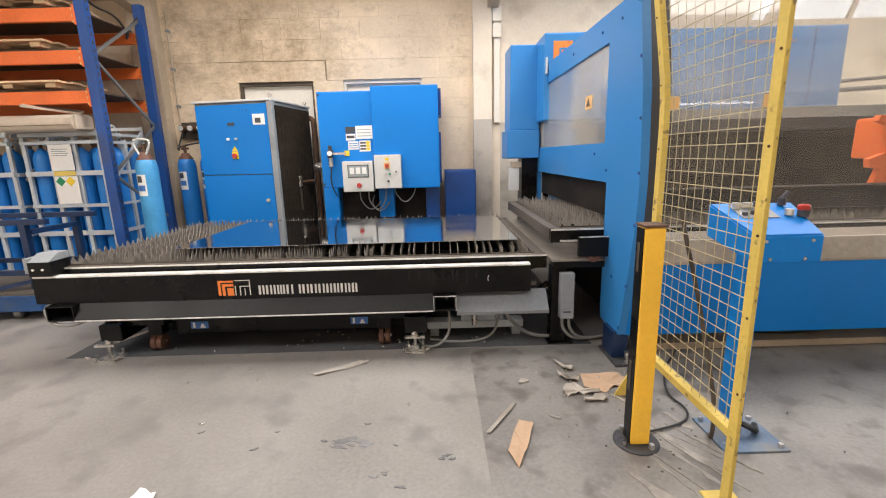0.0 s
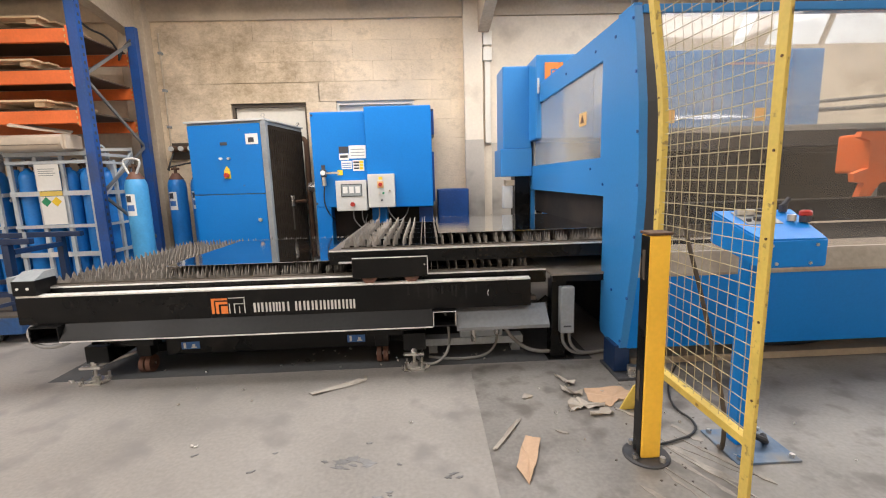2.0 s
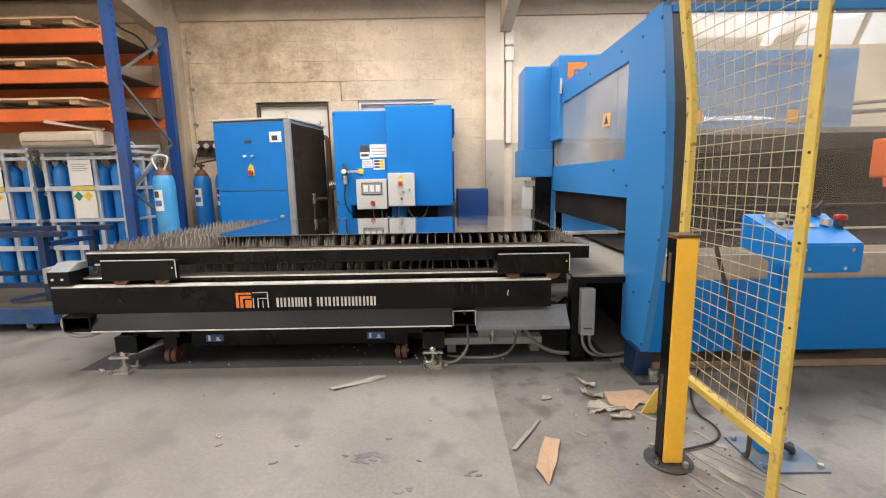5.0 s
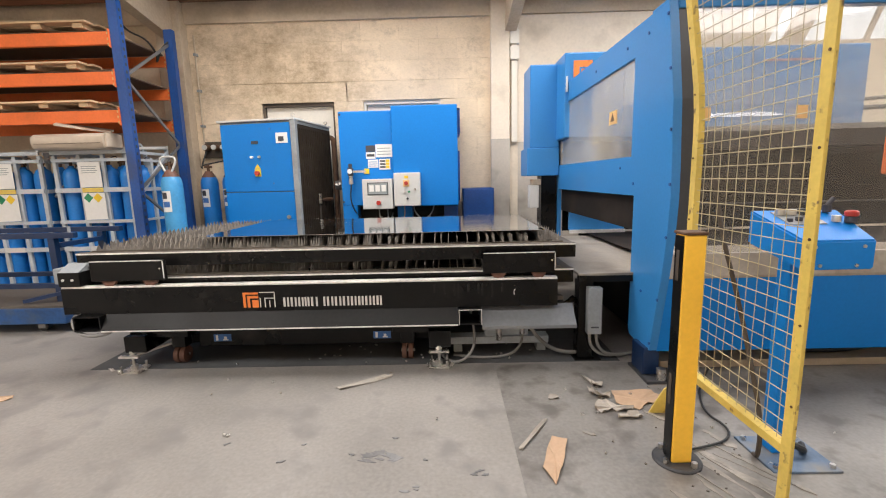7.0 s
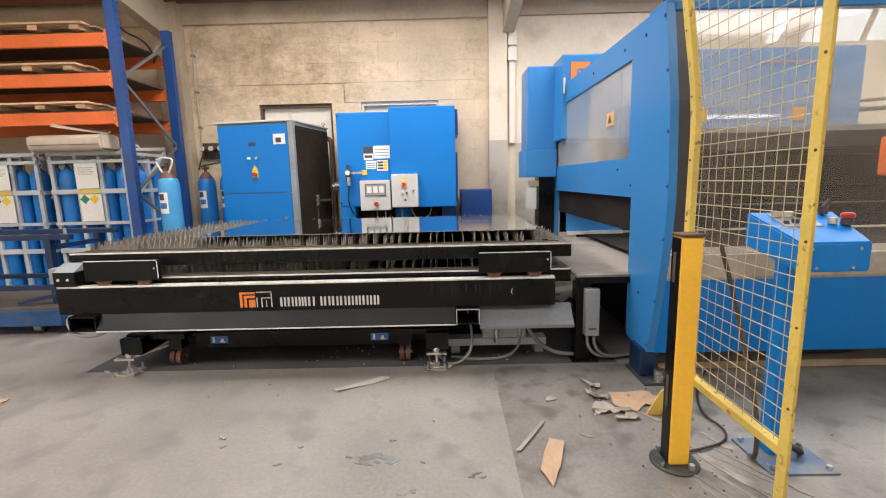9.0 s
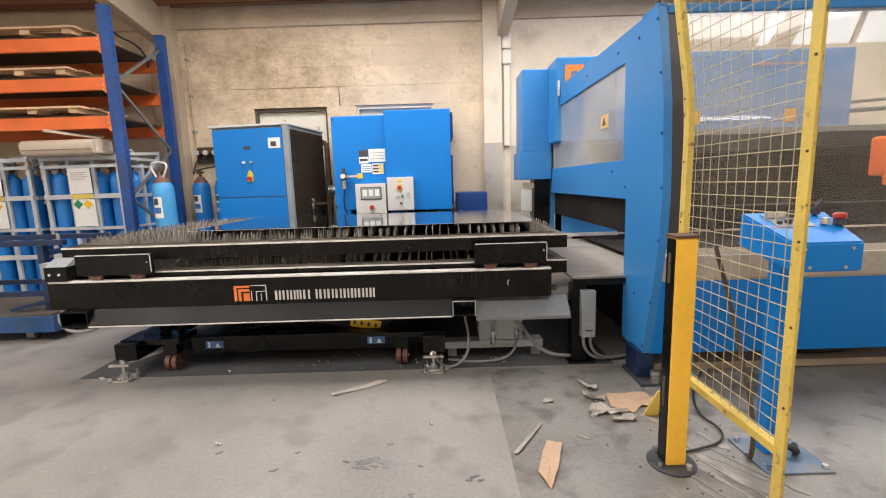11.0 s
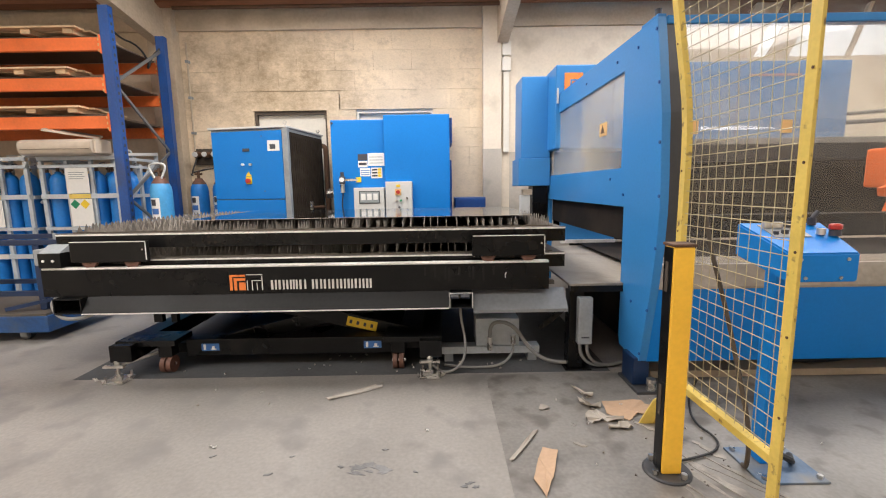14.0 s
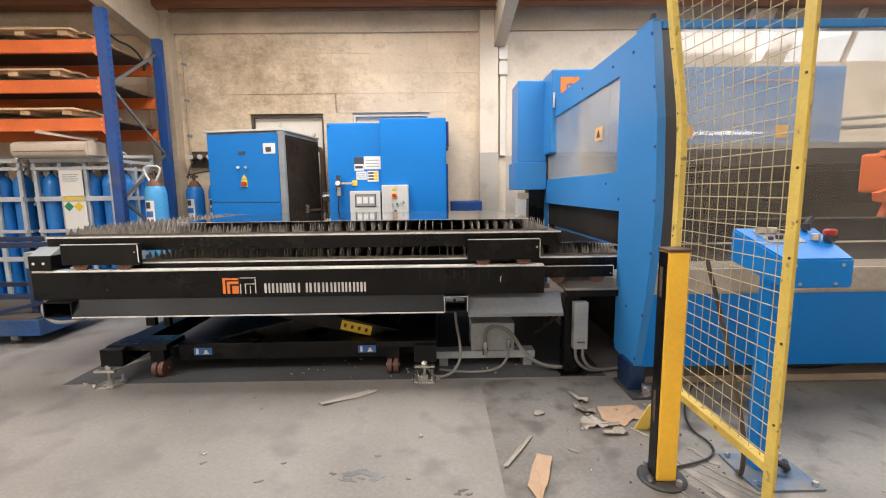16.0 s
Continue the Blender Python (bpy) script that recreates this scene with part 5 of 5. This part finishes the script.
for i, z in enumerate(LEVELS):
    bd = thing("stored_board_stack", "dark stacked sheets and boards stored on the rack beams", "board stack", "board stacks on the rack", at=(-4.6, 2.43, z + 0.125))
    for k in range(2):
        part("board", boxes((-5.9, -3.30 - 0.05 * k, 1.99 + 0.03 * k, 2.86, z + 0.126 + 0.016 * k, z + 0.140 + 0.016 * k)), M_WOODD, bd)
    pl = thing("wooden_pallet", "flat pale wooden pallet with blocks resting on the rack", "pallet", "wooden pallets on the rack", at=(-4.3, 2.2, z + 0.16))
    xr = -3.46 - 0.12 * (i == 1) - 0.05 * (i == 0)
    for k, xb in enumerate((xr - 0.10, xr - 0.52, xr - 1.0)):
        part("block", boxes((xb - 0.05, xb + 0.05, 1.93, 2.55, z + 0.159, z + 0.205), bevel=0.003), M_WOOD, pl)
    for k in range(5):
        part("plank", boxes((xr - 1.35, xr + 0.04 * (k % 2), 1.90 + 0.14 * k, 2.02 + 0.14 * k, z + 0.2055, z + 0.224), bevel=0.002), M_WOOD, pl)

hc = solo("hanging_cable", sweep(bmesh.new(), [(-3.26, 2.05, 2.95), (-3.32, 2.3, 2.86), (-3.28, 2.55, 2.86), (-3.26, 2.7, 2.72), (-3.30, 2.72, 2.62), (-3.27, 2.78, 2.80), (-3.2, 2.83, 2.90)], 0.011), M_CABLEB, "black cable looped between the rack uprights", "cable")

# ---- gas cylinder bundles ----


def gas_cylinder(bm, x, y, z0, r, h):
    return lathe(bm, [(r * 0.92, z0), (r, z0 + 0.02), (r, z0 + h - r * 1.5), (r * 0.93, z0 + h - r * 1.0), (r * 0.72, z0 + h - r * 0.5), (r * 0.36, z0 + h - 0.02), (r * 0.30, z0 + h)], x, y, 20)


def bundle(x0, x1):
    y0, y1 = 2.10, 2.82
    b = thing("gas_cylinder_bundle", "grey steel frame holding blue gas cylinders with paper hazard labels", "gas bundle", "gas cylinder bundles", at=((x0 + x1) / 2, 2.46, 0))
    part("base", boxes((x0, x1, y0, y1, 0.03, 0.10), bevel=0.004), M_FRAME, b)
    part("skid", boxes((x0 + 0.05, x0 + 0.15, y0, y1, 0.0, 0.0295)), M_FRAME, b)
    part("skid", boxes((x1 - 0.15, x1 - 0.05, y0, y1, 0.0, 0.0295)), M_FRAME, b)
    w = (x1 - x0)
    cols = (x0 + 0.02, x0 + w * 0.345, x0 + w * 0.655, x1 - 0.02)
    for y in (y0 + 0.015, y1 - 0.015):
        for x in cols:
            part("upright", boxes((x - 0.02, x + 0.02, y - 0.015, y + 0.015, 0.1005, 1.55 if y < 2.5 else 1.64), bevel=0.003), M_FRAME, b)
    for z, h in ((0.495, 0.05), (0.805, 0.035), (1.145, 0.05), (1.475, 0.035), (1.555, 0.04)):
        part("front_rail", boxes((x0, x1, y0 - 0.016, y0 - 0.0005, z, z + h), bevel=0.002), M_FRAME, b)
        part("side_rail", boxes((x1 + 0.0005, x1 + 0.014, y0 + 0.03, y1 - 0.03, z, z + h * 0.8)), M_FRAME, b)
        part("side_rail", boxes((x0 - 0.014, x0 - 0.0005, y0 + 0.03, y1 - 0.03, z, z + h * 0.8)), M_FRAME, b)
    part("top_rail", boxes((x0, x1, y1 - 0.04, y1, 1.641, 1.68)), M_GREYL, b, "pale top rail")
    part("top_rail", bar(bmesh.new(), (x1 - 0.02, y0, 1.61), (x1 - 0.02, y1, 1.66), 0.035, 0.03), M_GREYL, b, "pale top rail")
    part("side_upright", boxes((x1 - 0.03, x1 + 0.012, 2.44, 2.48, 0.1005, 1.52)), M_FRAME, b)
    part("side_brace", bar(bmesh.new(), (x1 + 0.02, 2.2, 1.1), (x1 + 0.02, 2.75, 1.6), 0.02, 0.03), M_FRAME, b)
    part("lifting_eye", sweep(bmesh.new(), [(x1 - 0.03, 2.3, 1.56), (x1 - 0.03, 2.3, 1.66), (x1 - 0.03, 2.38, 1.68), (x1 - 0.03, 2.40, 1.58)], 0.012), M_FRAME, b)
    r = 0.088
    for i in range(4):
        for j in range(3):
            x = x0 + 0.10 + i * (w - 0.20) / 3
            y = y0 + 0.12 + j * 0.235
            c = part("cylinder", gas_cylinder(bmesh.new(), x, y, 0.101, r, 1.34), M_BLUEC, b, "blue gas cylinder", smooth=True)
            part("valve", tubes(((x, y, 1.441), (x, y, 1.51), 0.016), ((x - 0.03, y, 1.49), (x + 0.03, y, 1.49), 0.011), seg=8), M_RUST, c)
            part("manifold_tube", sweep(bmesh.new(), [(x, y, 1.51), (x + 0.04, y + 0.05, 1.54), (x + 0.10, y + 0.02, 1.52)], 0.006, 6, 2), M_CHROME, c)
    xm0, xm1 = cols[1] + 0.005, cols[2] - 0.015
    ys = y0 - 0.017
    part("paper_label", boxes((xm0, xm1, ys - 0.004, ys - 0.0005, 1.20, 1.472)), M_PAPER, b, "white paper label")
    part("paper_label", boxes((xm0 + 0.01, xm1 + 0.01, ys - 0.004, ys - 0.0005, 0.845, 1.14)), M_PAPER, b, "white paper hazard label")
    part("label_strip", boxes((xm0 + 0.01, xm1, ys - 0.004, ys - 0.0005, 1.145, 1.195)), M_YELLOWF, b)
    for k in range(4):
        part("label_print", boxes((xm0 + 0.03, xm1 - 0.04 - 0.02 * (k % 2), ys - 0.0055, ys - 0.004, 1.42 - 0.022 * k, 1.427 - 0.022 * k)), M_SCREEN, b)
    for cx, mm in ((xm0 + 0.067, M_GREEN), (xm0 + 0.172, M_YLAB)):
        bm = bmesh.new()
        prism(bm, [(cx - 0.052, 1.085), (cx, 1.033), (cx + 0.052, 1.085), (cx, 1.137)], "y", ys - 0.0055, ys - 0.004)
        part("hazard_diamond", bm, mm, b)
    part("name_plate", boxes((xm0 + 0.01, xm1 - 0.01, ys - 0.004, ys - 0.0005, 0.495, 0.55)), M_GREYL, b)
    return b


bundle(-4.19, -3.345)
bundle(-5.17, -4.315)

ac = thing("air_conditioner_unit", "aged beige plastic air conditioner casing lying on the gas bundle", "air conditioner", at=(-3.77, 2.05, 1.545))
bm = bmesh.new()
prism(bm, [(1.90, 1.622), (1.885, 1.672), (1.89, 1.722), (1.93, 1.752), (2.0, 1.764), (2.13, 1.764), (2.15, 1.742), (2.15, 1.602), (2.13, 1.598), (1.93, 1.598)], "x", -4.19, -3.44)
part("casing", bm, M_BEIGE, ac, smooth=True)
part("end_cap", boxes((-3.439, -3.41, 1.92, 2.14, 1.612, 1.752), bevel=0.008), M_BEIGE, ac)
part("seam", boxes((-4.16, -3.46, 1.883, 1.887, 1.652, 1.656)), M_BRONZE, ac)
lp = thing("loose_panel", "flat grey-beige metal panel lying askew on the casing", "panel", at=(-3.7, 2.05, 1.765))
part("sheet", bar(bmesh.new(), (-3.93, 1.93, 1.86), (-3.50, 2.13, 1.79), 0.13, 0.02, 0.25), M_BEIGE, lp)

# ---- single gas cylinders ----


def single_cylinder(x, y, material, label, collar):
    c = thing("gas_cylinder", label, "gas cylinder", at=(x, y, 0))
    part("body", gas_cylinder(bmesh.new(), x, y, 0, 0.104, 1.36), material, c, smooth=True)
    part("shoulder", lathe(bmesh.new(), [(0.084, 1.290), (0.077, 1.306), (0.050, 1.345), (0.040, 1.366)], x, y, 20), M_CASTOR, c, "rusty brown shoulder", smooth=True)
    part("valve", tubes(((x, y, 1.36), (x, y, 1.45), 0.018), ((x - 0.045, y, 1.42), (x + 0.045, y, 1.42), 0.014)), M_RUST, c)
    if collar:
        part("handle_guard", sweep(bmesh.new(), [(x - 0.035, y - 0.03, 1.345), (x - 0.095, y - 0.03, 1.47), (x - 0.05, y - 0.03, 1.50), (x + 0.05, y - 0.03, 1.50), (x + 0.095, y - 0.03, 1.47), (x + 0.035, y - 0.03, 1.345)], 0.011), M_GREYL, c, "pale grey valve guard")
    for z0, z1, mm, dr, a0, a1 in ((0.92, 1.14, M_PAPER, 0.0012, -2.25, -1.25), (1.06, 1.125, M_INK, 0.0026, -2.15, -1.60), (0.97, 1.03, M_LBLUE, 0.0026, -2.15, -1.40)):
        bm = bmesh.new()
        n = 6
        vs = [[bm.verts.new((x + (0.104 + d) * math.cos(a0 + (a1 - a0) * k / n), y + (0.104 + d) * math.sin(a0 + (a1 - a0) * k / n), z)) for k in range(n + 1)] for d, z in ((dr, z0), (dr, z1), (0.0002, z1), (0.0002, z0))]
        for k in range(n):
            for p, q in ((0, 1), (1, 2), (3, 0)):
                bm.faces.new((vs[p][k], vs[p][k + 1], vs[q][k + 1], vs[q][k]))
        part("label", bm, mm, c)
    return c


single_cylinder(-2.836, 2.0, M_BLUEL, "light blue gas cylinder with guarded valve and paper label", True)
single_cylinder(-2.925, 2.92, M_BLUEC, "dark blue gas cylinder standing against the wall", False)
single_cylinder(-2.70, 3.02, M_BLUEC, "dark blue gas cylinder standing behind the chiller cabinet", False)
gm = thing("gas_manifold", "rusty gas regulator manifold mounted on the wall", "gas manifold", at=(-2.75, 3.2, 1.6))
part("back_plate", boxes((-2.93, -2.50, 3.255, 3.298, 1.55, 1.76), bevel=0.004), M_BRONZE, gm)
for x in (-2.86, -2.74, -2.62):
    g = part("regulator", tubes(((x, 3.14, 1.68), (x, 3.254, 1.68), 0.04), seg=14), M_RUST, gm)
    part("gauge", tubes(((x, 3.12, 1.68), (x, 3.139, 1.68), 0.032), seg=14), M_GREYL, g)
part("hose", sweep(bmesh.new(), [(-2.86, 3.18, 1.64), (-2.90, 3.1, 1.45), (-2.84, 3.0, 1.40), (-2.81, 2.92, 1.42)], 0.010), M_CABLEB, gm)
part("hose", sweep(bmesh.new(), [(-2.62, 3.18, 1.64), (-2.58, 3.1, 1.5), (-2.66, 3.0, 1.48), (-2.79, 2.92, 1.44)], 0.010), M_CABLEB, gm)

# ---- blue workshop trolley ----
wt = thing("workshop_trolley", "dark blue steel trolley frame on a low blue deck", "trolley", at=(-3.8, 1.0, 0))
part("deck", boxes((-4.7, -3.05, 0.72, 1.45, 0.09, 0.225), bevel=0.01), M_DECK, wt, "scuffed blue platform")
part("deck_board", boxes((-4.7, -3.07, 0.73, 1.44, 0.2255, 0.243)), M_RAILTOP, wt)
for x, y in ((-4.5, 0.85), (-3.35, 0.85), (-4.5, 1.3), (-3.35, 1.3)):
    part("wheel", tubes(((x, y - 0.025, 0.045), (x, y + 0.025, 0.045), 0.045), seg=18), M_RUBBER, wt)
    for s in (-0.034, 0.034):
        part("fork_plate", boxes((x - 0.03, x + 0.03, y + s - 0.006, y + s + 0.006, 0.03, 0.0895)), M_GREYP, wt)
for y in (0.86, 1.38):
    part("top_bar", boxes((-4.6, -3.0, y, y + 0.05, 0.785, 0.83), bevel=0.006), M_NAVY, wt, "dark navy top bar")
    for x in (-4.5, -3.225):
        part("leg", boxes((x, x + 0.055, y, y + 0.05, 0.244, 0.7845), bevel=0.004), M_NAVY, wt)
    part("lower_bar", boxes((-4.44, -3.226, y + 0.005, y + 0.045, 0.36, 0.40)), M_NAVY, wt)
part("foot_bar", bar(bmesh.new(), (-3.45, 0.80, 0.265), (-3.12, 0.88, 0.33), 0.03, 0.03), M_NAVY, wt)
part("end_bar", boxes((-3.215, -3.165, 0.911, 1.379, 0.70, 0.74)), M_NAVY, wt)
part("stop_pin", tubes(((-3.05, 0.885, 0.8305), (-3.05, 0.885, 0.88), 0.012)), M_GREYP, wt)

# ---- litter on the floor ----


def scrap(name, pts, material, label, z=0.004, lift=0.012, seed=1, rag=0.07):
    """A thin torn piece, slightly curled."""
    rng = random.Random(seed)
    bm = bmesh.new()
    ragged = []
    for (xa, ya), (xb, yb) in zip(pts, pts[1:] + pts[:1]):
        ragged.append((xa, ya))
        span = math.hypot(xb - xa, yb - ya)
        for k in range(1, 3):
            u = k / 3 + rng.uniform(-0.1, 0.1)
            ragged.append((xa + (xb - xa) * u + rng.uniform(-rag, rag) * span, ya + (yb - ya) * u + rng.uniform(-rag, rag) * span))
    pts = ragged
    n = len(pts)
    cx, cy = sum(p[0] for p in pts) / n, sum(p[1] for p in pts) / n
    top = [bm.verts.new((x, y, z + rng.uniform(0, lift))) for x, y in pts]
    low = [bm.verts.new((v.co.x, v.co.y, v.co.z - 0.003)) for v in top]
    c0, c1 = bm.verts.new((cx, cy, z + 0.001)), bm.verts.new((cx, cy, z - 0.002))
    for i in range(n):
        j = (i + 1) % n
        bm.faces.new((top[i], top[j], c0))
        bm.faces.new((low[j], low[i], c1))
        bm.faces.new((top[i], low[i], low[j], top[j]))
    return solo(name, bm, material, label, "litter", "litter on the floor")


scrap("cardboard_piece", [(0.58, -0.85), (0.645, -0.875), (0.58, -1.05), (0.524, -1.165), (0.495, -1.06), (0.54, -0.94)], M_CARD, "torn pointed piece of brown cardboard on the floor", seed=2, rag=0.02)
scrap("cardboard_strip", [(0.572, -0.695), (0.592, -0.70), (0.432, -0.94), (0.414, -0.935)], M_SCRAP, "narrow grey strip of card on the floor", seed=3, rag=0.012)
scrap("cardboard_piece", [(1.01, -0.42), (1.19, -0.40), (1.27, -0.47), (1.25, -0.58), (1.15, -0.56), (1.08, -0.62), (0.99, -0.55)], M_CARD, "flat brown cardboard scrap beside the machine leg", seed=4)
scrap("paper_scrap", [(0.88, -0.54), (0.93, -0.52), (0.98, -0.58), (1.06, -0.60), (1.04, -0.63), (0.94, -0.62), (0.88, -0.64), (0.86, -0.61)], M_SCRAP, "crumpled grey paper scrap on the floor", lift=0.022, seed=5)
scrap("paper_scrap", [(0.95, -0.675), (1.06, -0.645), (1.07, -0.69), (1.04, -0.705), (0.95, -0.70)], M_SCRAP, "crumpled grey paper scrap on the floor", lift=0.022, seed=6)
scrap("paper_scrap", [(0.89, -0.24), (0.91, -0.25), (0.99, -0.34), (0.97, -0.375), (0.93, -0.36), (0.93, -0.32)], M_SCRAP, "curled grey paper scrap on the floor", lift=0.03, seed=7)
scrap("paper_scrap", [(0.88, -0.40), (0.905, -0.41), (0.92, -0.46), (0.99, -0.46), (0.98, -0.49), (0.90, -0.50)], M_SCRAP, "curled grey paper scrap on the floor", lift=0.03, seed=8)
scrap("plank_offcut", [(-0.56, -0.315), (-0.29, -0.165), (-0.24, -0.175), (-0.26, -0.20), (-0.52, -0.345)], M_SCRAP, "flat grey sliver of card on the floor", seed=9, rag=0.02)
scrap("paper_scrap", [(0.66, -0.455), (0.71, -0.46), (0.70, -0.49), (0.64, -0.50)], M_SCRAP, "small grey paper scrap on the floor", seed=10)
scrap("paper_scrap", [(-0.966, -0.792), (-0.950, -0.785), (-0.948, -0.795), (-0.962, -0.806)], M_PAPER, "tiny white paper scrap on the floor", seed=11)
scrap("cardboard_piece", [(-2.62, -0.36), (-2.44, -0.35), (-2.42, -0.39), (-2.50, -0.45), (-2.66, -0.44)], M_CARD, "small brown cardboard scrap on the floor", seed=12)
scrap("paper_sheet", [(-0.975, -1.225), (-0.90, -1.25), (-0.865, -1.345), (-1.03, -1.345)], M_PAPER, "white sheet of paper on the floor", seed=13)
for k in range(64):
    rng = random.Random(100 + k)
    x, y = (rng.uniform(-1.7, 1.3), rng.uniform(-0.9, 0.25)) if k < 16 else (rng.gauss(-0.1, 0.5), rng.uniform(0.0, 0.35)) if k < 46 else (rng.uniform(0.7, 1.9), rng.uniform(-1.2, -0.3))
    if 0.9 < x < 1.1 and y < -0.85:
        continue
    r = rng.uniform(0.004, 0.010)
    scrap("metal_chip", [(x + r, y), (x + r * 0.2, y + r), (x - r, y + r * 0.3), (x - r * 0.3, y - r)], M_CHROME if k % 3 else M_SCRAP, "small bright cutting chip on the floor", lift=0.01, seed=200 + k)


rng = random.Random(83)
for cx, cy in ((-1.965, -0.03), (0.044, -0.03)):
    for k in range(12):
        x, y, a, r = rng.gauss(cx, 0.06), rng.gauss(cy - 0.03, 0.03), rng.uniform(0, 3.1), rng.uniform(0.012, 0.03)
        u, v = r * math.cos(a), r * 0.6 * math.sin(a)
        scrap("metal_swarf", [(x + u, y + v), (x - v * 0.25, y + u * 0.25), (x - u, y - v), (x + v * 0.25, y - u * 0.25)], M_CHROME, "bright curl of metal swarf round the levelling foot", z=0.018, lift=0.02, seed=400 + k)
for k in range(16):
    x, y = rng.gauss(1.22, 0.14), rng.gauss(-0.95, 0.14)
    if (x - 1.066) ** 2 + (y + 1.02) ** 2 < 0.012:
        continue
    r = rng.uniform(0.003, 0.006)
    scrap("dirt_crumb", [(x + r, y), (x + r * 0.2, y + r), (x - r, y + r * 0.3), (x - r * 0.3, y - r)], M_RAILTOP, "small dark crumb of dirt on the floor", lift=0.003, seed=500 + k)


def stain(cx, cy, r, seed, material=M_STAIN):
    """A thin worn patch of the floor with a ragged outline."""
    rng = random.Random(seed)
    bm = bmesh.new()
    n = 36
    pts = []
    waves = [(rng.uniform(0.06, 0.22), m, rng.uniform(0, 6.28)) for m in (2, 3, 5, 7, 11)]
    tilt = rng.uniform(-0.5, 0.5)
    for k in range(n):
        a = 2 * math.pi * k / n
        q = r * (0.8 + sum(w * math.sin(m * a + p) for w, m, p in waves) + rng.uniform(-0.06, 0.06))
        u, v = q * 1.5 * math.cos(a), q * 0.75 * math.sin(a)
        pts.append((cx + u * math.cos(tilt) - v * math.sin(tilt), cy + u * math.sin(tilt) + v * math.cos(tilt)))
    prism(bm, pts, "z", -0.01, 0.0008 + 0.0001 * (seed - 40))
    return solo("floor_stain", bm, material, "dark worn patch where the floor coating has peeled", "floor stain", "floor stains", kind="structure")


rng = random.Random(61)
SPOTS = [(rng.gauss(cx, sx), rng.gauss(cy, sy), rng.uniform(0.006, big)) for cx, cy, sx, sy, big, n in
         ((-0.19, -0.96, 0.05, 0.03, 0.030, 9), (-0.06, -1.19, 0.05, 0.02, 0.022, 5), (0.22, -1.10, 0.03, 0.02, 0.018, 3), (-0.45, -0.92, 0.25, 0.10, 0.012, 6)) for _ in range(n)]
for k, (x, y, r) in enumerate(SPOTS):
    stain(x, y, r, 40 + k)
M_SCRAPE = mat("pale_scrape", (0.275, 0.25, 0.22), 0.6, var=0.25, big=9, small=60, bump=0.02)
for k, (xa, ya, xb, yb, w) in enumerate(((1.12, -0.93, 1.28, -1.30, 0.020), (1.16, -0.90, 1.33, -1.22, 0.022), (1.20, -0.93, 1.24, -1.05, 0.014), (1.08, -1.12, 1.18, -1.38, 0.008), (1.24, -0.98, 1.40, -1.18, 0.006), (1.30, -0.80, 1.36, -0.95, 0.02), (0.95, -1.2, 1.1, -1.45, 0.03), (1.14, -0.80, 1.22, -0.96, 0.012), (1.18, -0.98, 1.36, -1.33, 0.010), (1.26, -0.90, 1.44, -1.20, 0.008), (1.05, -1.0, 1.22, -1.36, 0.006), (1.10, -0.62, 1.16, -0.72, 0.016), (1.32, -0.98, 1.47, -1.24, 0.012), (0.74, -0.80, 0.78, -0.84, 0.02))):
    bm = bmesh.new()
    rng = random.Random(300 + k)
    left, right = [], []
    for j in range(9):
        u = j / 8
        q = w * (0.25 + rng.random()) * (1 if 0 < j < 8 else 0.1)
        px, py = xa + (xb - xa) * u + rng.uniform(-0.004, 0.004), ya + (yb - ya) * u
        left.append((px - q, py))
        right.append((px + q, py))
    prism(bm, left + right[::-1], "z", -0.01, 0.0026 + 0.0003 * k)
    solo("floor_scrape", bm, M_SCRAPE, "pale scraped streak in the floor coating", "floor mark", "floor marks", kind="structure")
# floor paint and the lift's shadow share this one dark colour
paint = solo("floor_paint", boxes((-2.28, 1.22, 0.0, 2.0, -0.01, 0.0012)), mat("grey_paint_with_shadow", (0.082, 0.083, 0.085), 0.65, var=0.2, big=2, small=30, bump=0.02, spec=0.25), "dark grey floor paint with the lift table's shadow painted in", "floor", kind="structure")

# ---- final standing of some things ----
for ob, dx, dy in ((c1, 0.015, 0), (c2, -0.03, 0), (pw, -0.05, 0), (gm, -0.2, 0), (bl, 0.042, 0.01), (cab, 0.02, 0), (pu, 0.02, 0)):
    ob.location.x += dx
    ob.location.y += dy
c2.scale = (1, 1, 0.984)

# ---- blocks of the back wall ----
rngb = random.Random(77)
block_meshes = {}


def block_mesh(w, h):
    key = (round(w, 2), round(h, 2))
    if key not in block_meshes:
        block_meshes[key] = mesh_of("block", boxes((-w / 2 + 0.0008, w / 2 - 0.0008, -0.008, 0.008, -h / 2 + 0.0008, h / 2 - 0.0008), bevel=0.0012), M_BLOCK)
    return block_meshes[key]


BW, BH = 0.50, 0.25
row = 0
z = 0.24
while z < 3.23:
    h = min(BH, 3.24 - z)
    x = -3.22 - (BW / 2 if row % 2 else 0)
    while x < 0.705:
        a, b = max(x, -3.22), min(x + BW, 0.705)
        spans = [(a, b)]
        for x0, x1, zt in DOORS:
            out = []
            for p, q in spans:
                top = zt + 0.243
                lo, hi = (x0 - 0.22, x1 + 0.18)
                if z + h <= zt:
                    lo, hi = x0, x1
                if z >= top or q <= lo or p >= hi:
                    out.append((p, q))
                else:
                    if p < lo:
                        out.append((p, lo))
                    if q > hi:
                        out.append((hi, q))
            spans = out
        for p, q in spans:
            if q - p > 0.04:
                share("block", block_mesh(q - p, h), wall, ((p + q) / 2, WY + 0.004 + rngb.uniform(-0.0012, 0.0012), z + h / 2))
        x += BW
    z += BH
    row += 1

motions()
